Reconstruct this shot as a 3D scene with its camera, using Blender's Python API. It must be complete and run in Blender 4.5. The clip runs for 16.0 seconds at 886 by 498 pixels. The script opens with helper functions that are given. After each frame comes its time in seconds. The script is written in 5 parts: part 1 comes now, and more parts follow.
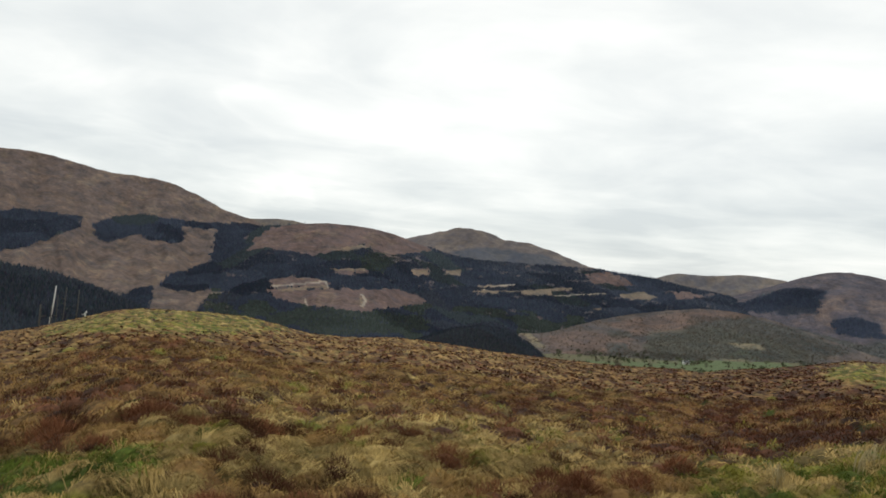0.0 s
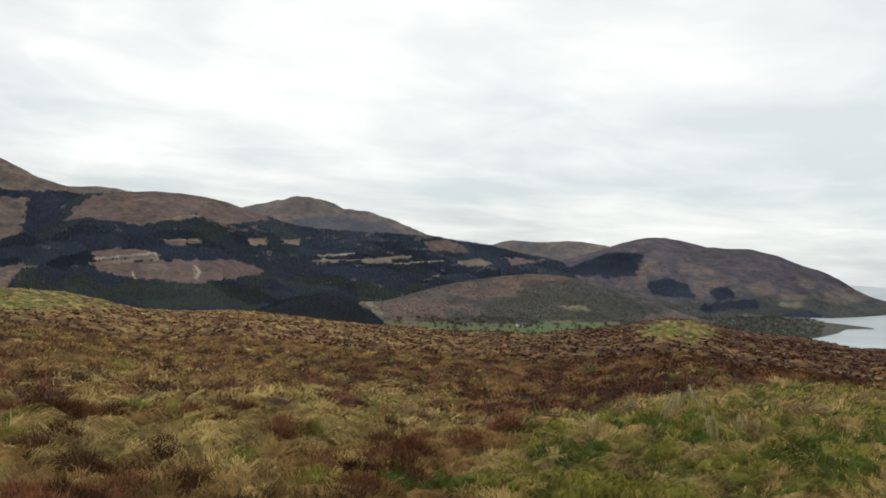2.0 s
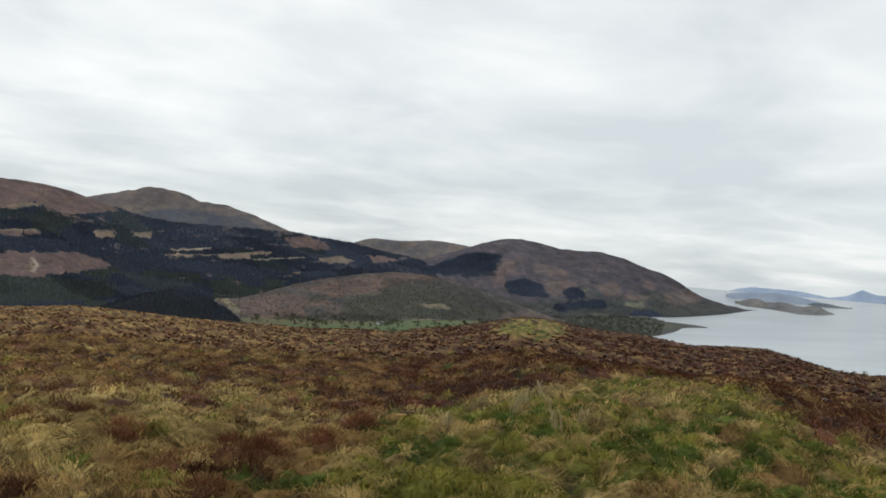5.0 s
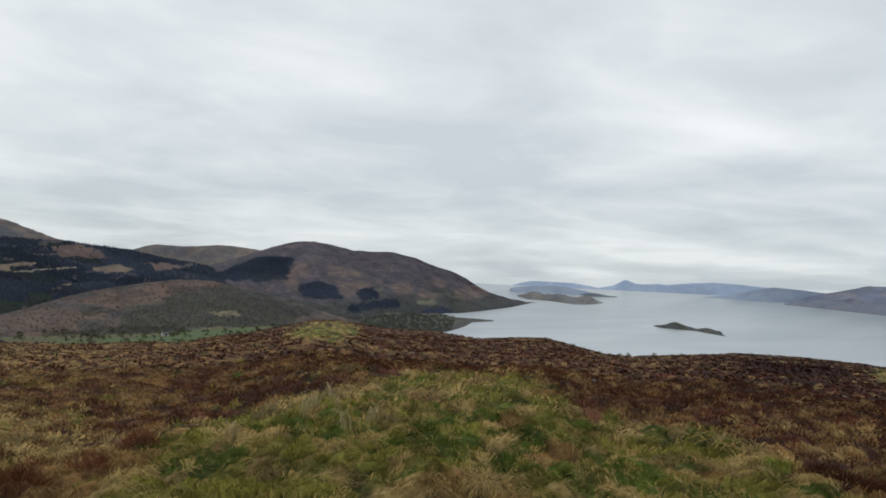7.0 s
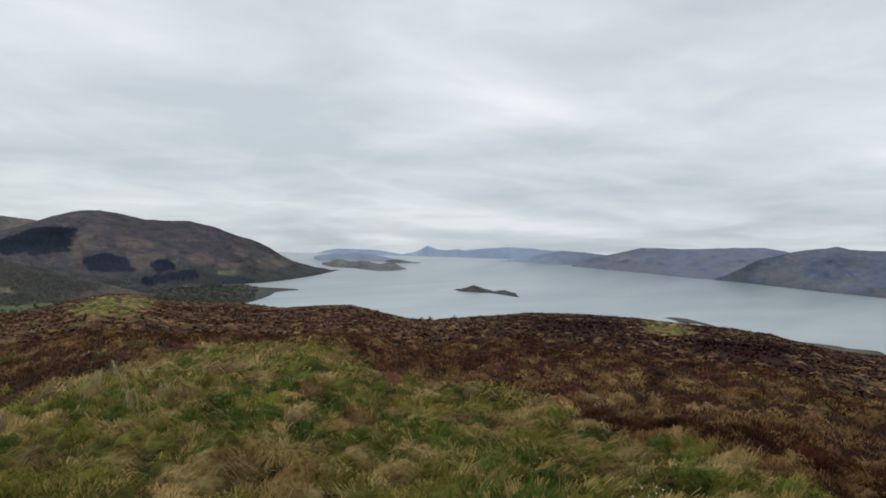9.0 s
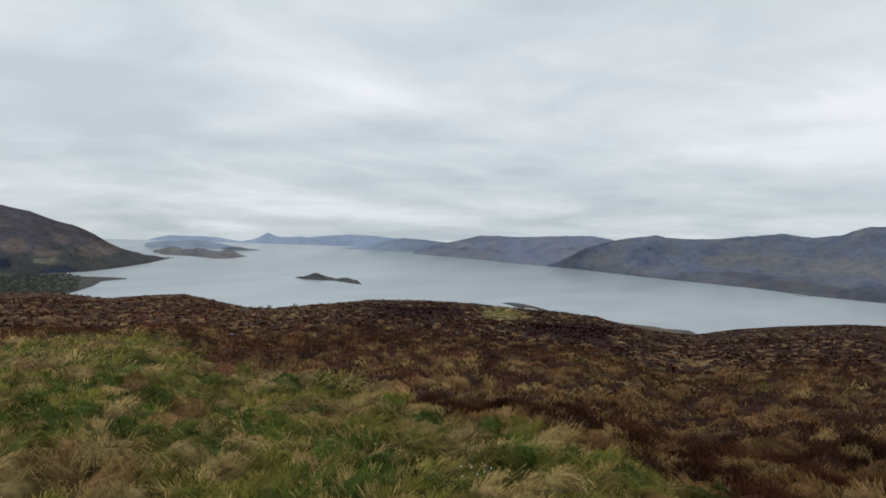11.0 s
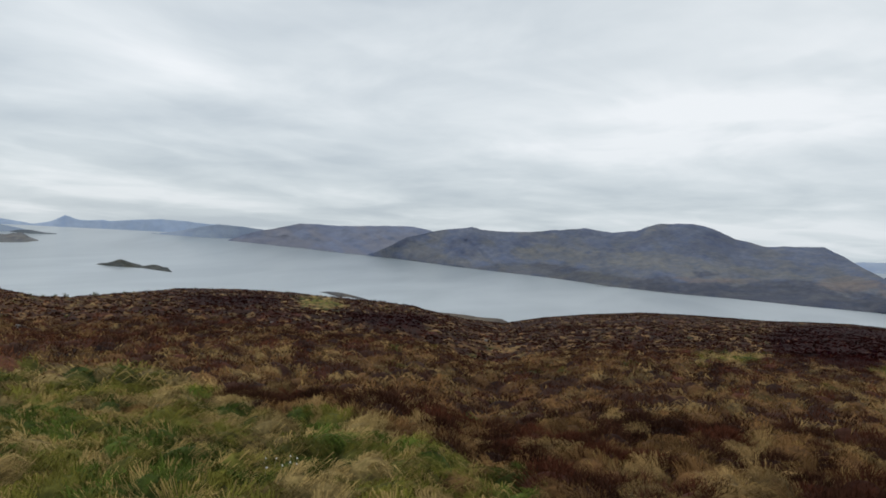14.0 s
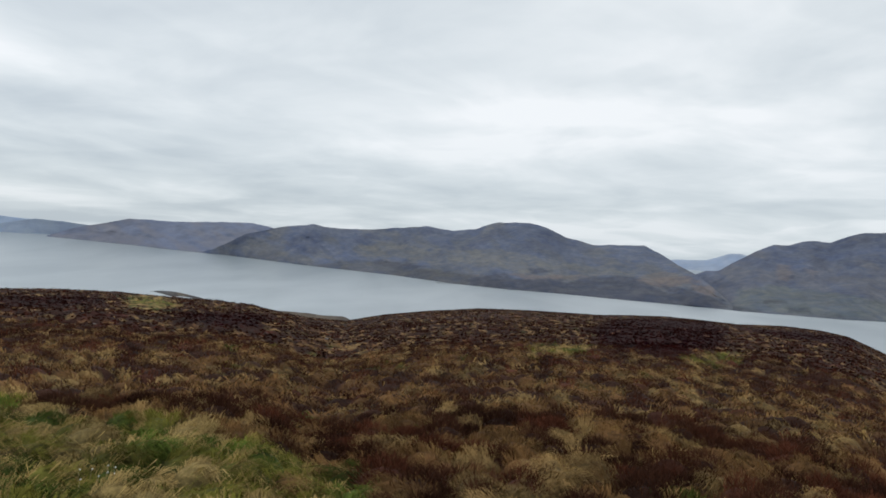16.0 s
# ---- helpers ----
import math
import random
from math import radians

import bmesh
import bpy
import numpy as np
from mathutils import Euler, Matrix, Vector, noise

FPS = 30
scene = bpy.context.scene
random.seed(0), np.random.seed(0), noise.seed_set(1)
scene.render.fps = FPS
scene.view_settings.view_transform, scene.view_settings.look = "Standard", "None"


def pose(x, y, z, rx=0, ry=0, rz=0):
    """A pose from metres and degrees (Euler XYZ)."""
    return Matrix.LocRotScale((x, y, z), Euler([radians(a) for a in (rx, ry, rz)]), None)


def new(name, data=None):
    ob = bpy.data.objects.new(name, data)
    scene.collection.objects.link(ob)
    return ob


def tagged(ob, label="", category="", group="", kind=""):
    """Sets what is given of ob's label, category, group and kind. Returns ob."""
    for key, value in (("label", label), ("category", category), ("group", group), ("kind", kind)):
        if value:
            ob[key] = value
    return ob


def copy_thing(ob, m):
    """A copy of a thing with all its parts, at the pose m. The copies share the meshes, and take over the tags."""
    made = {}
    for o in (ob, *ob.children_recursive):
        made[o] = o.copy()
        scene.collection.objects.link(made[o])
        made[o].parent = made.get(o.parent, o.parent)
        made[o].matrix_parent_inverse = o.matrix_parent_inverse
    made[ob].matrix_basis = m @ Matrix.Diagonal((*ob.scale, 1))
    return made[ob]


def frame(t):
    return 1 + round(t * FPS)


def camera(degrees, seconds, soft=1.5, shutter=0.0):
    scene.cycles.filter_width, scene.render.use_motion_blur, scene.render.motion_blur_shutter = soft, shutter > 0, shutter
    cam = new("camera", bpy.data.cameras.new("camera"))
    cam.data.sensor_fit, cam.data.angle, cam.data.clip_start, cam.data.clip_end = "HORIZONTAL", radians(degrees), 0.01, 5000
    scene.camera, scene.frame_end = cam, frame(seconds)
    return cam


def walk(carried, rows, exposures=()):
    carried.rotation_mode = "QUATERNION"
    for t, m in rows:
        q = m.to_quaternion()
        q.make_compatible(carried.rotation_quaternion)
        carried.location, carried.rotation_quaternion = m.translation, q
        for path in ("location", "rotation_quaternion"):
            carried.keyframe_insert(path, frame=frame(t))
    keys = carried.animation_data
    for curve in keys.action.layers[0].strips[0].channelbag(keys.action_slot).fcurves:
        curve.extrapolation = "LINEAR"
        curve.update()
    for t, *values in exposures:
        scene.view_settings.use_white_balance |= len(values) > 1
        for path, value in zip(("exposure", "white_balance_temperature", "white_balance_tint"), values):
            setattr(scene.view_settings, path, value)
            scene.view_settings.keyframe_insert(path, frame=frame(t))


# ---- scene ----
cam = camera(59.66, 16.0, soft=1.75)
REACH = 0.35  # the camera is held this far in front of the one who turns
EYE = 1.6


def held(yaw, pitch, roll):
    a = radians(yaw)
    return pose(-REACH * math.sin(a), REACH * math.cos(a), EYE, 90 + pitch, roll, yaw)


PATH = [
    (0.0, -0.00, 1.80, -4.50),
    (0.5, -3.03, 1.42, -4.40),
    (1.0, -6.82, 1.09, -3.97),
    (1.5, -9.05, 0.57, -3.90),
    (2.0, -11.84, 0.32, -3.74),
    (2.5, -14.42, 0.98, -3.70),
    (3.0, -15.62, 1.06, -3.34),
    (5.5, -26.00, 0.73, -4.36),
    (6.0, -31.03, 0.92, -3.29),
    (6.5, -34.86, 2.01, -3.01),
    (7.0, -37.33, 2.07, -2.77),
    (7.5, -42.07, 1.59, -2.45),
    (8.0, -45.10, 0.95, -2.35),
    (8.5, -48.86, 0.29, -2.24),
    (9.0, -51.75, 0.23, -1.73),
    (9.5, -54.70, 0.07, -1.77),
    (12.0, -68.46, -0.30, -1.99),
    (12.5, -70.49, -0.17, -2.20),
    (13.0, -71.71, -0.28, -2.16),
    (13.5, -73.54, -0.70, -2.38),
    (14.0, -76.68, -0.60, -2.93),
    (14.5, -79.26, -0.67, -2.79),
    (15.0, -82.26, -0.29, -3.25),
    (15.5, -85.66, -0.14, -3.27),
    (16.0, -88.33, -0.17, -3.16),
]
walk(cam, [(t, held(*turn)) for t, *turn in PATH], exposures=[(0.0, 0.30, 6800, 10), (3.0, 0.26, 6700, 10), (5.5, 0.15, 6550, 10), (6.5, 0.14, 6480, 10), (7.0, 0.01, 6440, 10), (7.5, -0.04, 6400, 10), (9.0, -0.06, 6330, 10), (12.5, -0.07, 6300, 10), (16.0, 0.02, 6300, 10)])

# ---- world, sun ----
SUN_TURN, SUN_HEIGHT = 20.0, 48.0
world = bpy.data.worlds.new("overcast_sky")
scene.world = world
world.use_nodes = True


def node(tree, kind, **values):
    n = tree.nodes.new(kind)
    for key, value in values.items():
        if key in n.inputs:
            n.inputs[key].default_value = value
    return n


def math_node(tree, op, a, b=None):
    n = tree.nodes.new("ShaderNodeMath")
    n.operation = op
    for i, v in enumerate((a, b)):
        if v is None:
            continue
        if isinstance(v, (int, float)):
            n.inputs[i].default_value = v
        else:
            tree.links.new(v, n.inputs[i])
    return n.outputs[0]


def ramp(tree, fac, stops):
    n = tree.nodes.new("ShaderNodeValToRGB")
    while len(n.color_ramp.elements) < len(stops):
        n.color_ramp.elements.new(0.5)
    for e, (p, c) in zip(n.color_ramp.elements, stops):
        e.position, e.color = p, (*c, 1)
    tree.links.new(fac, n.inputs["Fac"])
    return n.outputs["Color"]


def build_sky():
    tr = world.node_tree
    tr.nodes.clear()
    out = tr.nodes.new("ShaderNodeOutputWorld")
    sky = tr.nodes.new("ShaderNodeTexSky")
    sky.sky_type, sky.sun_disc = "NISHITA", False
    sky.sun_elevation, sky.sun_rotation = radians(SUN_HEIGHT), radians(SUN_TURN)
    clear = node(tr, "ShaderNodeBackground", Strength=0.1)
    tr.links.new(sky.outputs[0], clear.inputs["Color"])
    co = tr.nodes.new("ShaderNodeTexCoord")
    sep = tr.nodes.new("ShaderNodeSeparateXYZ")
    tr.links.new(co.outputs["Generated"], sep.inputs[0])
    # clouds lie on a flat layer, so they crowd together towards the horizon
    up = math_node(tr, "ADD", math_node(tr, "MAXIMUM", sep.outputs[2], 0.0), 0.115)
    flat = tr.nodes.new("ShaderNodeCombineXYZ")
    tr.links.new(math_node(tr, "DIVIDE", sep.outputs[0], up), flat.inputs[0])
    tr.links.new(math_node(tr, "DIVIDE", sep.outputs[1], up), flat.inputs[1])
    big = node(tr, "ShaderNodeTexNoise", Scale=0.42, Detail=5.0, Roughness=0.5, Distortion=0.4)
    small = node(tr, "ShaderNodeTexNoise", Scale=1.25, Detail=6.0, Roughness=0.55, Distortion=0.5)
    rims = node(tr, "ShaderNodeTexNoise", Scale=0.62, Detail=4.0, Roughness=0.45, Distortion=0.6)
    for n in (big, small, rims):
        tr.links.new(flat.outputs[0], n.inputs["Vector"])
    # thicker sheets with a paler rim
    sheet = ramp(tr, rims.outputs[0], [(0.40, (0.40,) * 3), (0.50, (0.47,) * 3), (0.535, (0.60,) * 3), (0.66, (0.50,) * 3)])
    both = math_node(tr, "ADD", math_node(tr, "MULTIPLY", big.outputs[0], 0.55), math_node(tr, "MULTIPLY", small.outputs[0], 0.25))
    both = math_node(tr, "ADD", both, math_node(tr, "MULTIPLY", sheet, 0.20))
    tint = ramp(tr, both, [(0.41, (0.62, 0.67, 0.70)), (0.485, (0.745, 0.787, 0.80)), (0.535, (0.84, 0.872, 0.876)), (0.595, (0.97, 0.98, 0.975))])
    cloud = node(tr, "ShaderNodeBackground", Strength=0.98)
    deep = ramp(tr, math_node(tr, "MAXIMUM", sep.outputs[2], 0.0), [(0.0, (0.80, 0.835, 0.86)), (0.16, (0.98, 0.985, 0.99)), (0.4, (1.0, 1.0, 1.0))])
    veil = tr.nodes.new("ShaderNodeMix")
    veil.data_type, veil.blend_type = "RGBA", "MULTIPLY"
    veil.inputs[0].default_value = 1.0
    tr.links.new(tint, veil.inputs[6])
    tr.links.new(deep, veil.inputs[7])
    tr.links.new(veil.outputs[2], cloud.inputs["Color"])
    mix = tr.nodes.new("ShaderNodeMixShader")
    mix.inputs[0].default_value = 0.93
    tr.links.new(clear.outputs[0], mix.inputs[1])
    tr.links.new(cloud.outputs[0], mix.inputs[2])
    tr.links.new(mix.outputs[0], out.inputs[0])


build_sky()
sun = new("sun", bpy.data.lights.new("sun", "SUN"))
sun.data.energy, sun.data.angle, sun.data.color = 0.6, radians(25), (1.0, 0.97, 0.92)
sun.rotation_euler = (radians(90 - SUN_HEIGHT), 0, radians(180 - SUN_TURN))

# ---- materials ----


def tinted(name, scale=1.0, fine=8.0, spread=0.35, rough=0.95, bump=0.4, bump_dist=0.05, shine=0.15, mottle=0.0, dull=(0.72, 0.80, 0.90), bright=(1.20, 1.13, 1.03)):
    """A matt natural surface: the given cover colour, broken up at two scales."""
    m = bpy.data.materials.new(name)
    m.use_nodes = True
    tr = m.node_tree
    b = tr.nodes["Principled BSDF"]
    b.inputs["Roughness"].default_value = rough
    b.inputs["Specular IOR Level"].default_value = shine
    a = tr.nodes.new("ShaderNodeAttribute")
    a.attribute_name = "cover"
    co = tr.nodes.new("ShaderNodeTexCoord")
    n1 = node(tr, "ShaderNodeTexNoise", Scale=scale, Detail=6.0, Roughness=0.6)
    n2 = node(tr, "ShaderNodeTexNoise", Scale=fine, Detail=4.0, Roughness=0.65)
    for n in (n1, n2):
        tr.links.new(co.outputs["Object"], n.inputs["Vector"])
    f = math_node(tr, "ADD", math_node(tr, "MULTIPLY", n1.outputs[0], 0.5), math_node(tr, "MULTIPLY", n2.outputs[0], 0.5))
    lo, hi = 1 - spread, 1 + spread
    grey = ramp(tr, f, [(0.40, (lo / 2,) * 3), (0.60, (hi / 2,) * 3)])
    mul = tr.nodes.new("ShaderNodeMix")
    mul.data_type, mul.blend_type = "RGBA", "MULTIPLY"
    mul.inputs[0].default_value = 1.0
    tr.links.new(a.outputs["Color"], mul.inputs[6])
    tr.links.new(grey, mul.inputs[7])
    two = tr.nodes.new("ShaderNodeVectorMath")
    two.operation = "SCALE"
    two.inputs[3].default_value = 2.0
    tr.links.new(mul.outputs[2], two.inputs[0])
    colour = two.outputs[0]
    if mottle:
        # heath and grass growing through one another in small drifts
        n3 = node(tr, "ShaderNodeTexNoise", Scale=mottle, Detail=9.0, Roughness=0.68, Distortion=0.7)
        tr.links.new(co.outputs["Object"], n3.inputs["Vector"])
        drift = tr.nodes.new("ShaderNodeVectorMath")
        drift.operation = "MULTIPLY"
        tr.links.new(colour, drift.inputs[0])
        tr.links.new(ramp(tr, n3.outputs[0], [(0.40, dull), (0.49, (0.97, 0.97, 0.97)), (0.53, (1.0, 1.0, 1.0)), (0.62, bright)]), drift.inputs[1])
        colour = drift.outputs[0]
    tr.links.new(colour, b.inputs["Base Color"])
    if bump:
        bp = node(tr, "ShaderNodeBump", Strength=bump, Distance=bump_dist)
        tr.links.new(f, bp.inputs["Height"])
        tr.links.new(bp.outputs[0], b.inputs["Normal"])
    return m


def leafy(name, rough=0.8, through_light=0.15):
    """Blades, twigs and needles, each plant in its own colour."""
    m = bpy.data.materials.new(name)
    m.use_nodes = True
    tr = m.node_tree
    b = tr.nodes["Principled BSDF"]
    b.inputs["Roughness"].default_value = rough
    b.inputs["Specular IOR Level"].default_value = 0.06
    a = tr.nodes.new("ShaderNodeAttribute")
    a.attribute_name = "cover"
    g = tr.nodes.new("ShaderNodeNewGeometry")
    hsv = node(tr, "ShaderNodeHueSaturation", Saturation=1.0)
    tr.links.new(math_node(tr, "ADD", math_node(tr, "MULTIPLY", g.outputs["Random Per Island"], 0.2), 0.9), hsv.inputs["Value"])
    tr.links.new(a.outputs["Color"], hsv.inputs["Color"])
    tr.links.new(hsv.outputs[0], b.inputs["Base Color"])
    return m


def water_material():
    m = bpy.data.materials.new("sea_water")
    m.use_nodes = True
    tr = m.node_tree
    b = tr.nodes["Principled BSDF"]
    b.inputs["IOR"].default_value = 1.40
    b.inputs["Roughness"].default_value = 0.28
    co = tr.nodes.new("ShaderNodeTexCoord")
    mp = node(tr, "ShaderNodeMapping", Scale=(0.0010, 0.0035, 0.002), Rotation=(0, 0, radians(25)))
    tr.links.new(co.outputs["Object"], mp.inputs["Vector"])
    n1 = node(tr, "ShaderNodeTexNoise", Scale=1.0, Detail=5.0, Roughness=0.55, Distortion=0.6)
    tr.links.new(mp.outputs[0], n1.inputs["Vector"])
    # pale grey bands: much of the sky's reflection is painted into the base colour
    tint = ramp(tr, n1.outputs[0], [(0.38, (0.31, 0.355, 0.385)), (0.62, (0.41, 0.455, 0.48))])
    tr.links.new(tint, b.inputs["Base Color"])
    # the sea is level everywhere
    level = tr.nodes.new("ShaderNodeCombineXYZ")
    level.inputs[2].default_value = 1.0
    tr.links.new(level.outputs[0], b.inputs["Normal"])
    return m


MOOR = tinted("moor_soil_and_litter", 1.3, 14.0, 0.5, bump=0.7, bump_dist=0.06)
SLOPE = tinted("hillside_cover", 0.012, 0.09, 0.30, bump=0.8, bump_dist=6.0, mottle=0.018)
# far surfaces have painted-in haze: contrast weakens the farther they lie
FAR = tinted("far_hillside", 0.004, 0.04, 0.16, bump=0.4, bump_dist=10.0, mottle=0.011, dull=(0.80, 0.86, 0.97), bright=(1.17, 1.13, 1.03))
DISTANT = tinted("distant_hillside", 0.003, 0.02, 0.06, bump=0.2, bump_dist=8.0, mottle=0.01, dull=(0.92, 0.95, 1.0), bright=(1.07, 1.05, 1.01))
BLADE = leafy("grass_blades")
TWIG = leafy("heather_twigs", 0.9)
NEEDLE = leafy("conifer_needles", 0.9)
SCRUB = leafy("budding_scrub", 0.9)
SEA = water_material()


def plain(name, rgb, rough=0.8, spread=0.25):
    m = bpy.data.materials.new(name)
    m.use_nodes = True
    tr = m.node_tree
    b = tr.nodes["Principled BSDF"]
    b.inputs["Roughness"].default_value = rough
    n = node(tr, "ShaderNodeTexNoise", Scale=9.0, Detail=5.0)
    co = tr.nodes.new("ShaderNodeTexCoord")
    tr.links.new(co.outputs["Object"], n.inputs["Vector"])
    c = ramp(tr, n.outputs[0], [(0.3, tuple(v * (1 - spread) for v in rgb)), (0.7, tuple(v * (1 + spread) for v in rgb))])
    tr.links.new(c, b.inputs["Base Color"])
    return m


BARK = plain("weathered_bark", (0.06, 0.055, 0.048))
PALE_WOOD = plain("bleached_wood", (0.55, 0.55, 0.52))
LIME = plain("whitewash", (0.7, 0.7, 0.68))
SLATE = plain("slate_roof", (0.09, 0.095, 0.10))
rng = np.random.default_rng(7)

# ---- numbers: noise, bearings, meshes ----


def lattice(ix, iy, seed):
    h = (ix.astype(np.int64) * 374761393 + iy.astype(np.int64) * 668265263 + seed * 974634533) & 0xFFFFFFFF
    h = ((h ^ (h >> 13)) * 1274126177) & 0xFFFFFFFF
    return ((h ^ (h >> 16)) & 0xFFFF) / 65535.0


def grain(x, y, seed=0):
    ix, iy = np.floor(x), np.floor(y)
    fx, fy = x - ix, y - iy
    fx, fy = fx * fx * (3 - 2 * fx), fy * fy * (3 - 2 * fy)
    a, b = lattice(ix, iy, seed), lattice(ix + 1, iy, seed)
    c, d = lattice(ix, iy + 1, seed), lattice(ix + 1, iy + 1, seed)
    return (a + (b - a) * fx) * (1 - fy) + (c + (d - c) * fx) * fy


def fbm(x, y, seed=0, octaves=4):
    """-1 to 1, smooth."""
    x, y = np.asarray(x, float), np.asarray(y, float)
    v, amp, total = 0.0, 1.0, 0.0
    for k in range(octaves):
        v = v + amp * (grain(x * 2**k + 17.3 * k, y * 2**k - 9.1 * k, seed + k) * 2 - 1)
        total += amp
        amp *= 0.5
    return v / total


def step(a, b, x):
    t = np.clip((x - a) / (b - a), 0, 1)
    return t * t * (3 - 2 * t)


def line(pairs, az):
    """A line given by (bearing, value) pairs in any order, slightly rounded, at the bearings az."""
    p = np.array(sorted(pairs), float)
    d = np.linspace(-0.10, 0.10, 5)
    return sum(np.interp(az + o, p[:, 0], p[:, 1]) for o in d) / 5


def inside(poly, az, el):
    p = np.array(poly, float)
    hit = np.zeros(np.shape(az), bool)
    for (x0, y0), (x1, y1) in zip(p, np.roll(p, -1, 0)):
        if y0 == y1:
            continue
        hit ^= ((y0 > el) != (y1 > el)) & (az < (x1 - x0) * (el - y0) / (y1 - y0) + x0)
    return hit


def in_any(polys, az, el, wobble=0.15, seed=3):
    a = az + wobble * 1.6 * fbm(az * 2.6, el * 6, seed, 5)
    e = el + wobble * 0.7 * fbm(az * 2.6, el * 6, seed + 9, 5)
    hit = np.zeros(np.shape(az), bool)
    for p in polys:
        hit |= inside(p, a, e)
    return hit


def place(az, el, r):
    """The point on a bearing (degrees, left of the start's view), at an elevation seen from the viewpoint, at a level distance."""
    a = np.radians(az)
    return np.stack([-r * np.sin(a), r * np.cos(a), EYE + r * np.tan(np.radians(el))], -1)


def mesh_from(name, verts, faces, colours, material, smooth=True):
    verts, faces = np.asarray(verts, np.float32).reshape(-1, 3), np.asarray(faces, np.int32)
    me = bpy.data.meshes.new(name)
    n, k = faces.shape
    me.vertices.add(len(verts))
    me.vertices.foreach_set("co", verts.ravel())
    me.loops.add(n * k)
    me.loops.foreach_set("vertex_index", faces.ravel())
    me.polygons.add(n)
    me.polygons.foreach_set("loop_start", np.arange(0, n * k, k, dtype=np.int32))
    me.polygons.foreach_set("use_smooth", np.full(n, smooth))
    if colours is not None:
        at = me.attributes.new("cover", "FLOAT_COLOR", "POINT")
        rgba = np.ones((len(verts), 4), np.float32)
        rgba[:, :3] = np.asarray(colours).reshape(-1, 3)
        at.data.foreach_set("color", rgba.ravel())
    me.materials.append(material)
    me.update(calc_edges=True)
    me.validate()
    return new(name, me)


def grid_faces(rows, cols, closed=False):
    i, j = np.meshgrid(np.arange(rows - 1), np.arange(cols if closed else cols - 1), indexing="ij")
    j2 = (j + 1) % cols
    return np.stack([i * cols + j, i * cols + j2, (i + 1) * cols + j2, (i + 1) * cols + j], -1).reshape(-1, 4)


# ---- the lie of the land ----
SEA_DROP = 150.0  # the viewpoint stands this high above the sea


def drawn_in(r):
    """Distances past 2.6 km draw together, so that the horizon lies at 4.4 km."""
    return np.where(r < 2600, r, 2600 + 2000 * (1 - 2000 / (np.maximum(r, 2600) - 600)))


def shore_at(el):
    return drawn_in(SEA_DROP / np.tan(np.radians(np.maximum(-el, 0.3))))


# the moor's own brow: elevation and distance by bearing
BROW = [(29.4, -6.06), (27.2, -5.62), (22.8, -4.33), (21.1, -4.08), (19.2, -4.05), (16.6, -4.09), (14.2, -4.23), (12.2, -4.55), (10.5, -4.97), (8.9, -5.20), (6.4, -5.24), (3.1, -5.00), (-0.2, -5.16), (-3.6, -5.47), (-7.4, -5.63), (-13.4, -5.69), (-17.3, -5.47), (-18.7, -5.60), (-20.4, -5.16), (-22.8, -4.82), (-25.3, -4.31), (-28.2, -3.59), (-29.9, -3.58), (-33.7, -4.05), (-36.9, -4.09), (-40.3, -4.46), (-42.3, -4.23), (-45.1, -4.18), (-49.3, -5.05), (-51.3, -5.08), (-58.0, -4.34), (-62.2, -4.30), (-65.8, -4.35), (-67.9, -4.50), (-71.8, -4.69), (-74.8, -4.98), (-76.3, -5.35), (-78.7, -5.73), (-81.5, -5.86), (-84.3, -5.28), (-87.6, -4.82), (-91.3, -4.44), (-95.5, -4.35), (-99.6, -4.36), (-104.7, -4.09), (-109.3, -4.27), (-112.1, -4.13), (-114.5, -4.21), (-116.2, -4.45), (-118.5, -5.40)]
BROW_FAR = [(180, 90), (40, 110), (29, 115), (20, 120), (11, 95), (3, 80), (-10, 78), (-18, 85), (-24, 100), (-28, 112), (-33, 100),
            (-40, 85), (-45, 80), (-50, 68), (-60, 85), (-67, 88), (-75, 80), (-77.5, 82), (-79, 140), (-82, 175), (-90, 185), (-105, 180), (-119, 160), (-180, 90)]
BROW_EL = [(180, -4.5), (60, -5.5), (40, -6.2)] + BROW + [(-125, -6.0), (-140, -5.0), (-180, -4.5)]


CELL = 0.37  # a tussock's usual width


def tussock(x, y):
    """The nearest tussock to a point: its distance, its middle, and four numbers of its own."""
    ix, iy = np.floor(x / CELL), np.floor(y / CELL)
    best = np.full(np.shape(x), 9.0)
    cx, cy, kx, ky = (np.zeros(np.shape(x)) for _ in range(4))
    for dx in (-1, 0, 1):
        for dy in (-1, 0, 1):
            gx, gy = ix + dx, iy + dy
            px = (gx + 0.12 + 0.76 * lattice(gx, gy, 101)) * CELL
            py = (gy + 0.12 + 0.76 * lattice(gx, gy, 102)) * CELL
            d = np.hypot(x - px, y - py) / CELL * (0.8 + 0.5 * lattice(gx, gy, 103))
            m = d < best
            best, cx, cy, kx, ky = np.where(m, d, best), np.where(m, px, cx), np.where(m, py, cy), np.where(m, gx, kx), np.where(m, gy, ky)
    return best, cx, cy, [lattice(kx, ky, 110 + k) for k in range(4)]


